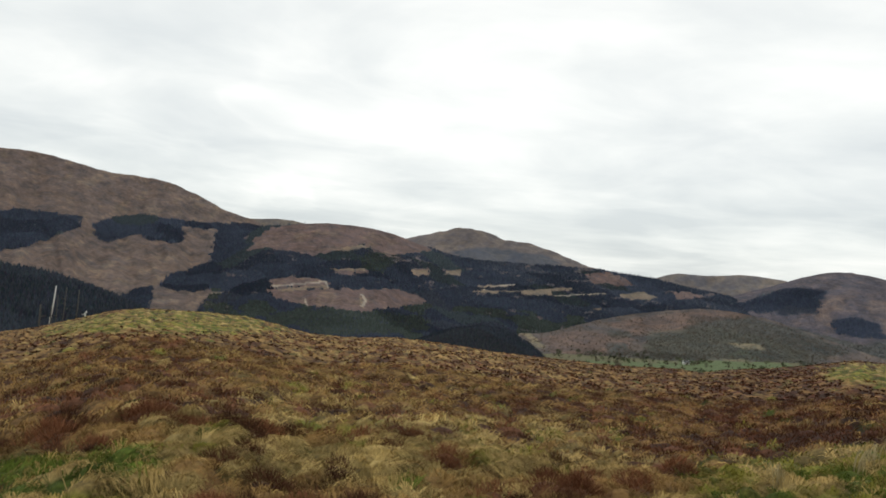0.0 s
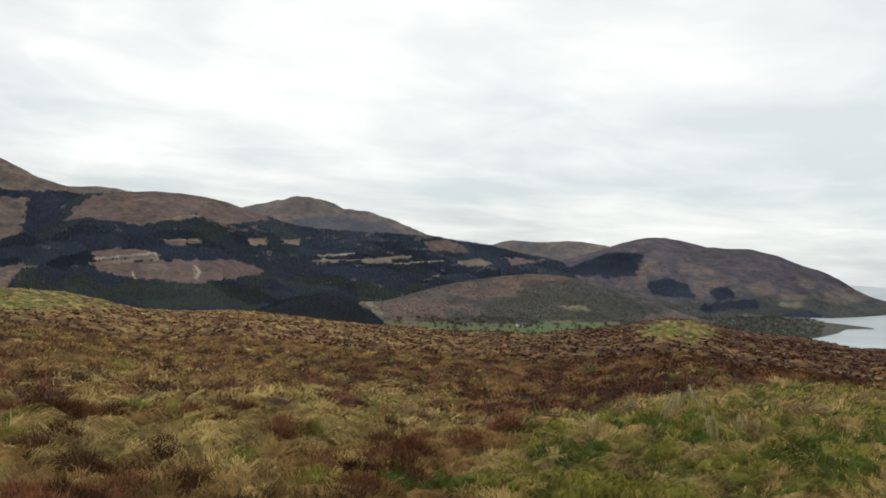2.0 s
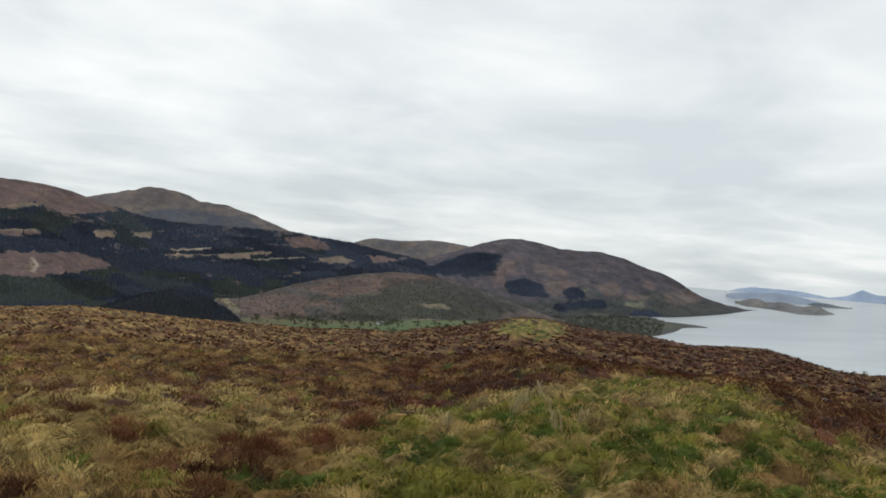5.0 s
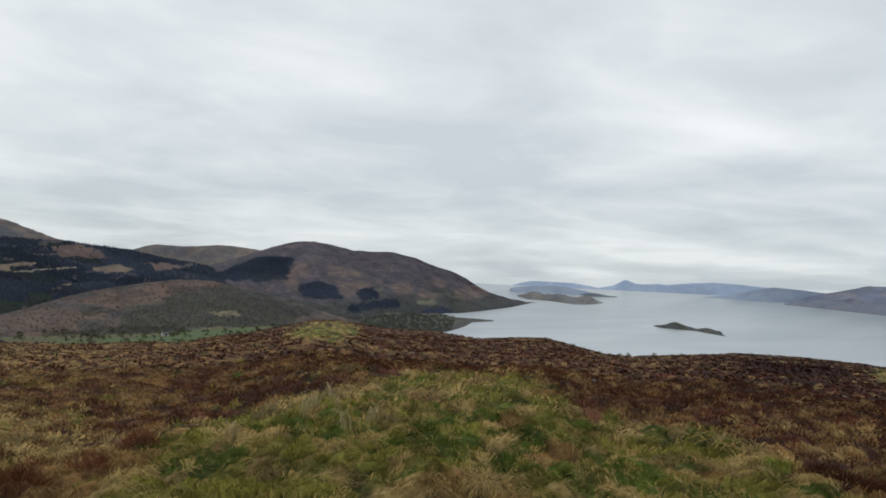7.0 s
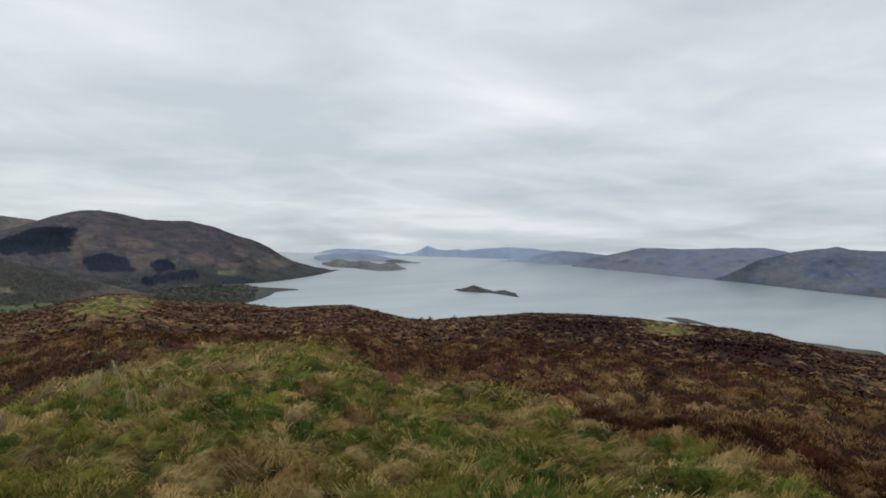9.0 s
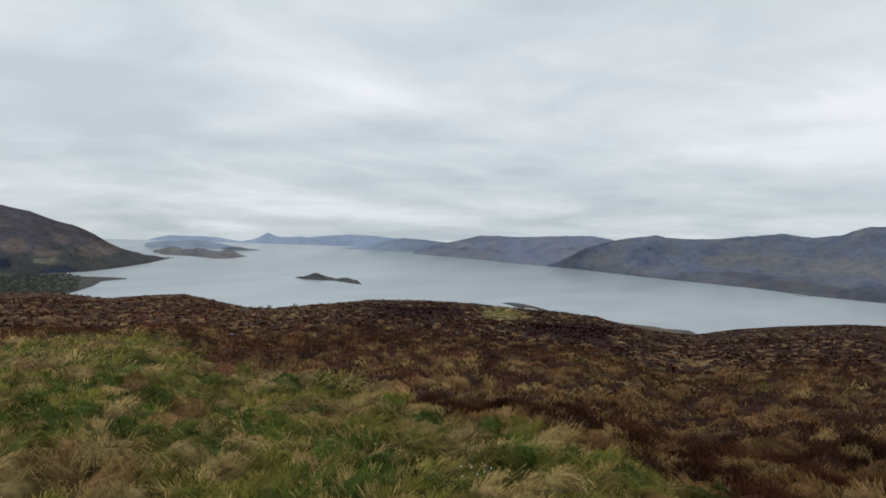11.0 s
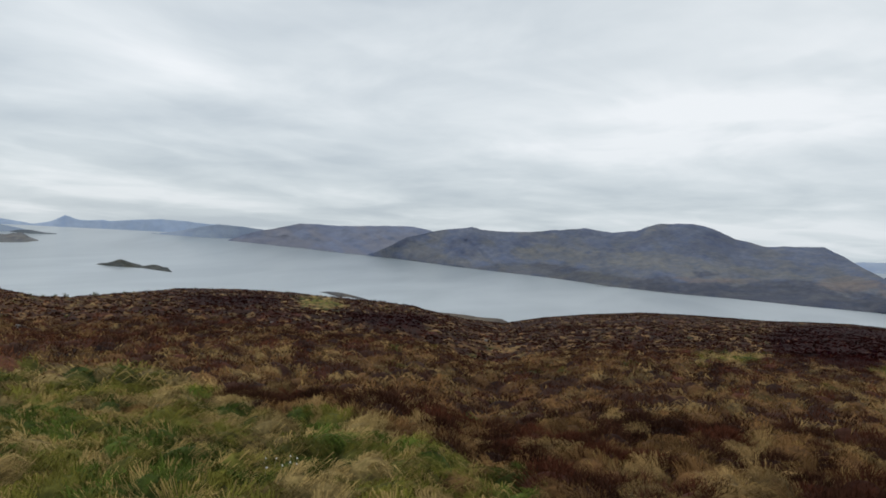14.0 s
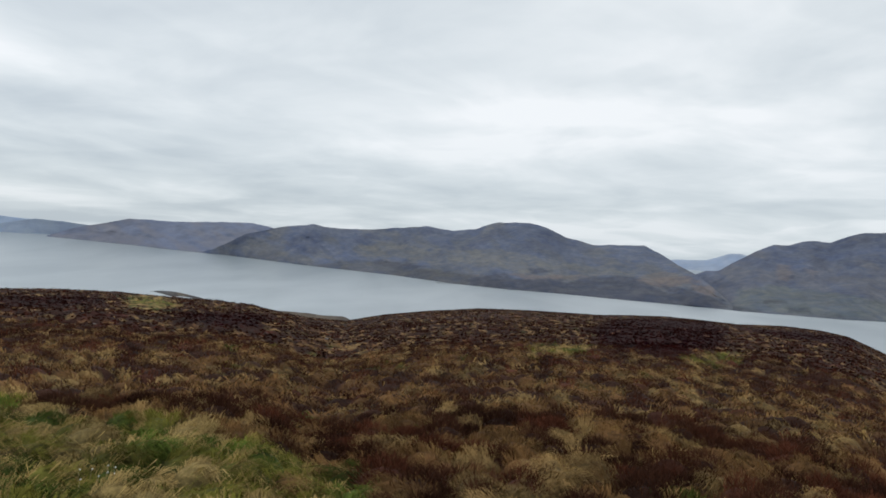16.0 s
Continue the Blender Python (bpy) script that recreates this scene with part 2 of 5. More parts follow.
def lie(az, r):
    """The moor's broad shape, from the eye's height down."""
    rc = line(BROW_FAR, az)
    zc = rc * np.tan(np.radians(line(BROW_EL, az)))
    x, y = -r * np.sin(np.radians(az)), r * np.cos(np.radians(az))
    u = np.clip(r / rc, 0, 1)
    z = -EYE + (zc + EYE) * u
    # the grassy rise in front
    z = z + 0.45 * np.exp(-(((az + 40) / 14) ** 2)) * step(5, 13, r) * (1 - step(16, 34, r))
    z = z + 0.45 * fbm(x / 9, y / 9, 11, 3) * step(4, 25, r) * (1 - 0.75 * step(0.75, 1.0, u))
    past = np.maximum(r - rc, 0)
    fall = zc - 0.10 * past - 0.22 * np.maximum(past - 25, 0)
    floor_z = np.where(az > -26.5, -SEA_DROP + 1.5, -SEA_DROP - 6.0)
    return np.maximum(np.where(r < rc, z, fall), floor_z)


def ground_height(az, r):
    x, y = -r * np.sin(np.radians(az)), r * np.cos(np.radians(az))
    z = lie(az, r)
    d, cx, cy, u = tussock(x, y)
    mound = np.maximum(0, 1 - (d / 0.66) ** 2) * (0.05 + 0.13 * u[3]) * step(2.5, 5, r)
    small = 0.09 * fbm(x / 1.2, y / 1.2, 21, 3) * step(2.5, 5, r)
    return EYE + z + (mound + small) * (1 - step(200, 260, r))


def far_of(r):
    """The true distance of a drawn-in one."""
    t = np.clip((np.asarray(r, float) - 2600) / 2000, 0, 0.9999)
    return np.where(r < 2600, r, 600 + 2000 / (1 - t))


# plant cover near the viewpoint, as patches by bearing and elevation
GREEN_RISE = [[(-18.5, -11.74), (-25.3, -9.64), (-29.7, -8.55), (-33.4, -7.70), (-38.3, -7.07), (-43.7, -7.18), (-45.8, -8.37), (-47.9, -9.61), (-54.6, -9.98), (-59.8, -10.70), (-64.7, -13.55), (-43.0, -18.40), (-18.9, -18.63), (-13.4, -16.20)], [(-34.9, -7.49), (-47.0, -9.19), (-52.5, -10.65), (-61.6, -11.90), (-69.2, -13.20), (-68.69, -12.3), (-73.49, -13.97), (-78.48, -15.73), (-84.44, -17.72), (-84.6, -20.50), (-51.7, -20.57), (-35.3, -18.54)]]
GREEN_SPOTS = [[(27.2, -5.99), (24.5, -4.99), (21.1, -4.12), (16.6, -4.09), (13.8, -4.28), (10.5, -5.10), (15.3, -5.54), (21.3, -5.68), (25.1, -6.14)], [(-25.8, -4.69), (-27.8, -3.79), (-29.9, -3.62), (-31.8, -4.21), (-30.4, -5.07), (-27.1, -5.22)], [(-66.3, -4.66), (-68.7, -4.54), (-69.8, -5.08), (-68.7, -5.63), (-66.7, -5.45)], [(28.8, -13.46), (24.8, -13.59), (19.9, -13.66), (16.8, -14.77), (18.1, -16.95), (28.5, -16.52)]]
DRY_HOLLOWS = [[(-93.67, -7.91), (-96.26, -6.81), (-99.47, -6.62), (-100.08, -7.05), (-98.32, -7.53), (-95.1, -7.88)], [(-105.09, -7.2), (-107.81, -6.45), (-110.29, -6.33), (-108.56, -7.1), (-106.4, -7.33)]]
HEATHER_BANKS_NEAR = [[(9.1, -12.30), (6.7, -11.99), (2.5, -12.53), (6.6, -13.16), (8.8, -13.07)], [(13.3, -15.11), (9.7, -14.64), (8.2, -15.54), (12.0, -16.39)], [(-5.2, -14.84), (-14.0, -13.63), (-16.0, -14.37), (-6.1, -15.90)], [(28.5, -12.44), (24.6, -12.34), (22.8, -13.09), (27.5, -13.51)], [(23.4, -6.23), (18.3, -6.01), (19.0, -6.51), (23.0, -6.67)], [(-21.9, -4.74), (-25.0, -4.04), (-27.4, -3.75), (-25.9, -5.03), (-22.7, -5.52)], [(-31.5, -4.00), (-36.5, -4.19), (-42.4, -4.51), (-48.5, -5.16), (-42.4, -5.95), (-34.1, -5.75), (-30.7, -4.86)], [(-41.1, -4.38), (-44.8, -4.09), (-48.9, -4.93), (-44.5, -5.01)]]
HEATHER_BANKS_MIDDLE = [[(-45.4, -7.80), (-49.0, -7.54), (-52.7, -9.01), (-50.7, -9.38), (-46.7, -8.71)], [(-8.9, -13.81), (-13.2, -13.38), (-14.7, -14.52), (-10.3, -15.28)], [(-99.41, -5.66), (-100.93, -4.69), (-103.99, -4.32), (-107.69, -4.3), (-108.8, -4.82), (-108.32, -5.98), (-105.63, -6.83), (-103.0, -6.94), (-100.65, -6.72)], [(-69.9, -5.68), (-76.1, -5.70), (-75.7, -6.52), (-70.6, -6.46)], [(-58.7, -4.77), (-65.4, -4.82), (-63.0, -5.44), (-58.7, -5.49)], [(-85.2, -14.26), (-94.0, -14.54), (-102.3, -16.05), (-98.3, -17.62), (-89.1, -17.19)], [(-109.3, -4.47), (-115.6, -4.44), (-117.2, -5.18), (-112.9, -4.90)]]
HEATHER_BANKS_FAR = [[(-34.1, -6.36), (-42.5, -6.56), (-45.0, -7.82), (-48.3, -9.38), (-46.7, -9.50), (-43.8, -7.90), (-38.3, -6.78)], [(-48.7, -7.97), (-56.4, -8.45), (-61.9, -10.07), (-59.4, -10.75), (-52.7, -9.40)]]
HEATHER_BANKS = HEATHER_BANKS_NEAR + HEATHER_BANKS_MIDDLE + HEATHER_BANKS_FAR
STRAW = [[(28.8, -13.46), (22.1, -13.28), (10.8, -11.20), (0.1, -11.37), (-5.8, -12.06), (-3.9, -13.81), (10.3, -16.55), (28.5, -16.52)], [(15.7, -9.81), (6.9, -9.02), (2.7, -9.56), (10.9, -10.42)], [(2.6, -10.76), (-5.6, -9.49), (-13.0, -10.50), (-15.9, -13.18), (-6.0, -14.76), (2.2, -16.57)]]
# brown moor grass, straw, olive grass, green grass, dark heather, rusty heather
PALETTE = np.array([(0.218, 0.131, 0.047), (0.310, 0.220, 0.084), (0.158, 0.145, 0.026), (0.076, 0.104, 0.016), (0.056, 0.026, 0.014), (0.116, 0.050, 0.025)])
DULL_TINT = np.array((0.78, 1.06, 1.0))  # dulling takes more of green and blue than of red
DULLED = np.array((0.72, 0.68, 0.85, 0.85, 0.8, 1.1))  # how much each plant loses where the moor is dulled
# darker, partly greener plant tones for hollows, with the shade between tussocks put in
SHADED_HOLLOW = np.array([(0.085, 0.045, 0.018), (0.08, 0.064, 0.022), (0.036, 0.042, 0.010), (0.030, 0.042, 0.008), (0.040, 0.022, 0.016), (0.062, 0.030, 0.017)])


def soft_in(polys, az, el, edge, seed):
    """How far inside the patches, 0 to 1, with a ragged edge."""
    v = 0.0
    for da, de in ((0, 0), (edge, 0), (-edge, 0), (0, edge * 0.4), (0, -edge * 0.4)):
        v = v + in_any(polys, az + da, el + de, 0.25, seed)
    return v / 5.0


def near_cover(x, y):
    """Which plant each tussock is, how far a point is from its middle, the middle, and how much its colour is dulled
    there.
    """
    d, px, py, pu = tussock(x, y)
    # each tussock is worked out once
    key = np.round(px * 512).astype(np.int64) * 1000003 + np.round(py * 512).astype(np.int64)
    _, first, back = np.unique(key.ravel(), return_index=True, return_inverse=True)
    cx, cy, u = px.ravel()[first], py.ravel()[first], [k.ravel()[first] for k in pu]
    r, az = np.hypot(cx, cy), np.degrees(np.arctan2(-cx, cy))
    el = np.degrees(np.arctan2(lie(az, r), r))
    patchy = fbm(cx / 3.2, cy / 3.2, 41, 4)
    broad = fbm(cx / 14, cy / 14, 51, 3)
    green = np.maximum.reduce([soft_in(GREEN_RISE, az, el, 0.6, 5), 0.9 * soft_in(GREEN_SPOTS, az, el, 0.5, 6), 0.9 * soft_in(DRY_HOLLOWS, az, el, 0.5, 10)])
    bank = soft_in(HEATHER_BANKS, az, el, 0.3, 7) * (1 - 0.9 * green)
    pale = soft_in(STRAW, az, el, 1.5, 8) * (1 - green)
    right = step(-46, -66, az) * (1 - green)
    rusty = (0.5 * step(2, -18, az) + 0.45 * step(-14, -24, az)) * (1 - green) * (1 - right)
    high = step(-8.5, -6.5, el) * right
    shares = np.stack([
        0.62 - 0.20 * right - 0.55 * green - 0.45 * pale - 0.26 * rusty - 0.30 * high,
        0.07 + 0.15 * right + 0.24 * green + 0.56 * pale + 0.10 * np.clip(-patchy, 0, 1) - 0.05 * rusty,
        0.015 + 0.50 * green + 0.06 * pale - 0.01 * right,
        0.002 + (0.26 + 0.45 * step(-52, -40, az) * step(-6.4, -7.2, el)) * green * step(-0.25, 0.2, fbm(cx / 1.6, cy / 1.6, 45, 2)),
        (0.15 + 0.30 * right + 0.18 * rusty + 0.50 * high + (0.34 - 0.16 * right) * np.clip(patchy, 0, 1)) * (1 - 0.995 * green) * (1 - 0.5 * pale) + (0.22 + 8 * high) * bank,
        (0.11 + 0.03 * right + 0.16 * rusty + 0.20 * np.clip(broad, -0.5, 1)) * (1 - 0.97 * green) * (1 - 0.5 * pale) + 0.35 * bank,
    ], -1)
    # by the path the heather is thin, and thickest some way off
    shares[..., 4:] *= (0.55 + 0.6 * step(7, 12, r) - 0.15 * step(30, 60, r))[..., None]
    shares = np.clip(shares, 0.005, None)
    edge = np.cumsum(shares / shares.sum(-1, keepdims=True), -1)
    # neighbours tend to be alike, so that plants stand in drifts
    drift = 0.5 * u[0] + 0.5 * grain(cx / 0.62, cy / 0.62, 47)
    rank = 1 / (1 + np.exp(-(drift - 0.5) / 0.105))
    apart = 0.8 * step(8, 22, r)
    rank = rank * (1 - apart) + u[0] * apart
    kind = (rank[..., None] > edge).sum(-1).clip(0, 5)
    # dulling by bearing and elevation, strongest to the right; negative values brighten
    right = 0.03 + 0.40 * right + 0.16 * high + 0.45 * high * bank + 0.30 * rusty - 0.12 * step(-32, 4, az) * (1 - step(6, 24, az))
    back = back.reshape(np.shape(x))
    return kind[back], d, px, py, pu, right[back]


def near_colour(az, r):
    x, y = -r * np.sin(np.radians(az)), r * np.cos(np.radians(az))
    kind, d, cx, cy, u, right = near_cover(x, y)
    c = PALETTE[kind] * (0.54 + 0.92 * u[1])[..., None]
    # shade under and between tussocks is painted in, deepening away from each middle
    c = c + (SHADED_HOLLOW[kind] - c) * (np.where(kind < 4, 0.4, 0.2) * (1 - step(14, 40, r)) + (1 - np.where(kind < 4, 0.4, 0.2) * (1 - step(14, 40, r))) * step(0.3, 0.65, d))[..., None]
    return c * (1 - right[..., None] * DULLED[kind][..., None] * DULL_TINT)


def build_ground():
    seen = np.arange(-124, 36, 0.25)
    rest = np.arange(36, 236, 2.0)
    az = np.concatenate([seen, rest])
    r = np.concatenate([[0.001], np.geomspace(0.5, 4.9, 24), np.geomspace(5, 60, 235), np.geomspace(61, 215, 80), np.geomspace(235, 4590, 80)])
    A, Rr = np.meshgrid(np.where(az > 180, az - 360, az), r)
    z = ground_height(A, Rr)
    v = np.stack([-Rr * np.sin(np.radians(A)), Rr * np.cos(np.radians(A)), z], -1)
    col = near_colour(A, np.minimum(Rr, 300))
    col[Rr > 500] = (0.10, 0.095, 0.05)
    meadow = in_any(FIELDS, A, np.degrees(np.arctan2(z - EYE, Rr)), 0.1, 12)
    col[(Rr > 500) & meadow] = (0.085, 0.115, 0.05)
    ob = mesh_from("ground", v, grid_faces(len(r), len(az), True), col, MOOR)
    return tagged(ob, "rolling moorland of heather, straw-coloured grass and moss", "ground", kind="structure")


FIELDS = [[(-10.9, -5.33), (-13.8, -5.32), (-17.1, -5.01), (-18.7, -4.61), (-24.5, -4.21), (-24.6, -4.61), (-17.1, -5.70), (-10.7, -5.85)]]
build_ground()


def build_water():
    az = np.arange(-180, 180, 0.5)
    far = np.concatenate([np.linspace(250, 2600, 12), np.geomspace(2650, 24000, 60)])
    A, F = np.meshgrid(az, far)
    r = drawn_in(F)
    v = np.stack([-r * np.sin(np.radians(A)), r * np.cos(np.radians(A)), EYE - SEA_DROP * r / F], -1)
    ob = mesh_from("water", v, grid_faces(len(far), len(az), True), None, SEA)
    return tagged(ob, "calm grey sea loch reflecting the overcast sky", "water", kind="structure")


build_water()


class Hill:
    """A hill seen from the viewpoint: its skyline and its foot by bearing, and how far off both are."""

    def __init__(self, name, label, sky, foot, near, far, paint, rise=1.0, relief=40.0, seed=0, material=None, ragged=0.03, step_az=0.09, rows=96, thing=False, flat=False):
        self.flat = flat
        self.sky, self.foot, self.near, self.far, self.rise, self.relief, self.seed, self.ragged = sky, foot, near, far, rise, relief, seed, ragged
        lo, hi = min(p[0] for p in sky), max(p[0] for p in sky)
        az = np.arange(lo, hi + step_az / 2, step_az)
        s = np.linspace(0, 1, rows)
        A, S = np.meshgrid(az, s)
        E, Rr = self.elevation(A, S), self.distance(A, S)
        v = place(A, E, Rr)
        col = paint(A, E, v)
        if flat:
            stony = (S < 0.16 + 0.10 * fbm(A * 3, S * 4, 5)) | (A < -38.9 + 0.5 * fbm(A * 4, S * 6, 7))
            col[stony] = np.where((S < 0.035)[stony][:, None], (0.15, 0.142, 0.13), (0.072, 0.070, 0.064)) * (1 + 0.25 * fbm(A * 9, S * 9, 8)[stony])[..., None]
        skirt = v[:1].copy()
        skirt[..., 2] -= 25 if near else 2
        backs = []
        for k in (1, 2, 3):
            r = np.minimum(Rr[-1:] * (1 + 0.02 * k), 4750)
            sea = -np.degrees(np.arctan(SEA_DROP / far_of(r)))
            backs.append(place(A[-1:], E[-1:] + (np.minimum(sea, E[-1:] - 0.15) - E[-1:]) * (k / 3) ** 1.5, r))
        v = np.concatenate([skirt, v] + backs)
        col = np.concatenate([col[:1], col] + [col[-1:]] * 3)
        ob = mesh_from(name, v, grid_faces(rows + 4, len(az)), col, material or SLOPE)
        tagged(ob, label, "island" if thing else "hill", kind="" if thing else "structure")
        self.ob = ob

    def ends(self, az):
        f = line(self.foot, az) if isinstance(self.foot, list) else np.full(np.shape(az), float(self.foot))
        t = line(self.sky, az)
        t = t + self.ragged * fbm(az * 1.7, az * 0 + self.seed, self.seed + 70, 4)
        return f, np.maximum(t, f + 0.02)

    def elevation(self, az, s):
        f, t = self.ends(az)
        if self.flat:
            return -np.degrees(np.arctan(SEA_DROP / far_of(self.distance(az, s)))) + 0.035 * step(0, 0.15, s)
        return f + (t - f) * s**self.rise

    def distance(self, az, s):
        f, t = self.ends(az)
        n = shore_at(f) if self.near is None else line(self.near, az) if isinstance(self.near, list) else np.full(np.shape(az), float(self.near))
        d = line(self.far, az) if isinstance(self.far, list) else np.full(np.shape(az), float(self.far))
        d = np.maximum(d, n + 8)
        g = fbm(az * 0.32 + s * 1.1, s * 1.3 + self.seed, self.seed + 80, 4) + 0.45 * fbm(az * 0.9 - s * 2.6, s * 2.0, self.seed + 90, 3)
        # burns cut the slopes into spurs
        cut = 1 - np.abs(fbm(az * 0.62 + 0.7 * fbm(az * 0.4, s * 1.6, self.seed + 97, 2) + 0.5 * s, s * 0.9 + self.seed, self.seed + 95, 4)) * 2.2
        g = g + 0.16 * np.clip(cut, 0, 1)
        return n + (d - n) * s + np.minimum(self.relief, 0.22 * (d - n)) * g * np.sin(np.pi * np.clip(s, 0, 1)) ** 0.6

    def ground(self, az, el):
        f, t = self.ends(az)
        s = np.clip((el - f) / (t - f), 0, 1) ** (1 / self.rise)
        ok = (el > f) & (el < t)
        if self.flat:
            s = np.clip((el - f) / (t - f), 0, 1)
            return place(az, self.elevation(az, s), self.distance(az, s)), ok
        return place(az, el, self.distance(az, s)), ok


def blend(c, other, share):
    return c + (np.array(other) - c) * share[..., None]


# the wood tone is raised towards blue, with distance haze put in
BROWN, FELLED, HAZED_WOOD, OLIVE, TAN = (0.116, 0.085, 0.074), (0.110, 0.074, 0.068), (0.052, 0.062, 0.078), (0.066, 0.071, 0.066), (0.20, 0.15, 0.10)


def moorland(base, woods=(), tans=(), greens=(), scrub=(), seed=0, dark=0.3, wood_base=False, clear=(), wood=HAZED_WOOD, gaps=0.0, pale=0.3, speckle=0.3, second=None, tan=TAN, sweep=1.0, tracks=(), crags_and_shade=(), patches=()):
    """A painter of hillsides: heath with paler and darker sweeps, and the named patches on it."""

    def paint(A, E, v):
        c = np.zeros(A.shape + (3,)) + np.array(base)
        big = fbm(A * 0.35 + 0.3 * E, E * 0.9, seed + 1, 4)
        mid = fbm(A * 1.3 + 1.1 * E, E * 2.6, seed + 2, 5)
        fine = fbm(A * 4.5 + 3 * E, E * 11, seed + 3, 4)
        c = c * (1 + sweep * (0.3 * big + 0.35 * mid) + speckle * fine)[..., None]
        if second is not None:
            c = blend(c, second, 0.7 * step(-0.2, 0.35, fbm(A * 0.8 - E, E * 1.3, seed + 6, 4) - 0.12 * E))
        c = blend(c, np.array(base) * (0.42, 0.46, 0.52), dark * step(0.05, 0.35, mid + 0.5 * big + 0.3 * fine))
        c = blend(c, tan, pale * step(0.2, 0.45, -mid + 0.3 * big + 0.4 * fine))
        if wood_base:
            w = np.ones(A.shape)
            for p in clear:
                w = w * (1 - in_any([p], A, E, 0.3, 4))
            w = w * (1 - 0.55 * step(0.22, 0.42, fbm(A * 1.1, E * 4.5, seed + 8, 4)))
            c = blend(c, wood, 0.95 * w)
        for polys, rgb, k in ((scrub, OLIVE, 0.75), (tans, tan, 0.7), (greens, (0.13, 0.2, 0.06), 0.9), (woods, wood, 0.95)):
            if polys:
                share = k * (in_any(polys, A, E, 0.14, 5) if polys is tans else soft_in(polys, A, E, 0.16, 5))
                if gaps and polys is woods:
                    share = share * (1 - gaps * step(-0.1, 0.2, fbm(A * 1.6, E * 7, seed + 9, 4)))
                c = blend(c, rgb, share)
        for k, (polys, rgb, share) in enumerate(patches):
            loose = soft_in(polys, A, E, 0.14, 21 + 3 * k) * (0.72 + 0.28 * step(-0.25, 0.2, fbm(A * 3.1 + E, E * 8, seed + 60 + k, 4)))
            c = blend(c, rgb, share * loose)
        # dark blue crags, and the slope's blue shading painted in the same colour
        if crags_and_shade:
            c = blend(c, (0.092, 0.106, 0.158), 0.3 * (in_any(crags_and_shade, A, E, 0.35, 5).astype(float) + in_any(crags_and_shade, A + 0.15, E - 0.04, 0.5, 15)))
        if tracks:
            c = blend(c, (0.30, 0.26, 0.21), 0.8 * in_any(tracks, A, E, 0.02, 6))
        return np.clip(c, 0.01, 1)

    return paint


# plain cover for distant land; rgb comes with the haze's blue mixed in
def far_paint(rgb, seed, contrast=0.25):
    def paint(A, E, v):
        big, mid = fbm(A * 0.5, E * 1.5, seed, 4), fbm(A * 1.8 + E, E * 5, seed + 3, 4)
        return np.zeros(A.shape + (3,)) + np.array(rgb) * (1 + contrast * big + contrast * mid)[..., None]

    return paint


A_SKY = [(60.0, 2.00), (45.0, 4.80), (36.0, 5.60), (30.4, 5.81), (28.5, 5.84), (26.8, 5.63), (23.6, 5.02), (22.4, 5.05), (20.0, 4.86), (18.0, 4.13), (16.0, 3.24), (14.4, 2.87), (13.6, 2.54), (11.5, 1.00), (9.0, -2.00)]
B_SKY = [(15.9, 2.48), (14.4, 2.83), (13.6, 2.86), (12.4, 3.01), (11.2, 2.96), (10.2, 2.76), (9.0, 2.00)]
C_SKY = [(22.0, -4.60), (20.0, -3.20), (17.5, -0.70), (15.5, 0.80), (13.4, 2.31), (11.2, 2.71), (8.8, 3.01), (7.1, 2.99), (5.4, 2.88), (3.7, 2.56), (2.0, 2.02), (-0.6, 1.39), (-2.7, 1.17), (-6.9, 1.16), (-11.4, 1.17), (-13.0, 0.97), (-15.0, 0.80), (-17.7, 0.33), (-20.3, -0.01), (-23.0, -1.20), (-26.0, -3.00)]
D_SKY = [(8.0, 0.50), (3.7, 2.06), (2.9, 2.37), (1.2, 2.84), (-0.4, 3.31), (-1.0, 3.48), (-2.5, 3.39), (-3.8, 3.06), (-4.4, 2.77), (-6.3, 2.71), (-8.2, 2.18), (-10.1, 1.45), (-11.4, 1.17), (-14.0, 0.00)]
F_SKY = [(-12.0, -0.50), (-15.2, 0.77), (-16.1, 1.13), (-16.9, 1.31), (-18.4, 1.26), (-19.5, 1.31), (-21.0, 1.50), (-22.1, 1.50), (-23.1, 1.39), (-23.9, 1.29), (-27.0, 0.60), (-30.0, -0.50)]
W_SKY = [(-14.0, -2.60), (-18.4, -0.81), (-20.4, -0.08), (-22.0, 0.55), (-23.6, 1.10), (-24.9, 1.65), (-26.5, 2.07), (-27.8, 2.12), (-29.0, 1.97), (-30.7, 1.63), (-32.4, 1.63), (-33.6, 1.64), (-35.3, 1.26), (-36.6, 0.82), (-37.8, 0.50), (-39.0, 0.02), (-39.9, -0.53), (-40.7, -0.91), (-41.7, -1.23), (-42.7, -1.43), (-44.0, -1.55), (-44.3, -1.62)]
W_FOOT = [(-10.0, -3.00), (-20.0, -3.20), (-26.0, -3.30), (-30.0, -3.60), (-36.0, -2.80), (-38.7, -2.61), (-40.3, -2.38), (-42.4, -2.00), (-44.1, -1.55), (-44.5, -1.62)]
G_SKY = [(-5.4, -4.40), (-6.0, -3.94), (-7.6, -3.80), (-9.2, -3.33), (-11.6, -2.46), (-14.0, -1.84), (-16.3, -1.39), (-18.5, -1.07), (-20.4, -1.06), (-22.6, -1.29), (-25.1, -1.92), (-27.8, -2.74), (-29.8, -3.24), (-32.0, -3.70), (-34.0, -4.30)]
G_FOOT = [(-4.0, -5.60), (-10.0, -5.20), (-17.0, -4.95), (-20.0, -4.60), (-25.0, -4.20), (-34.0, -4.30)]
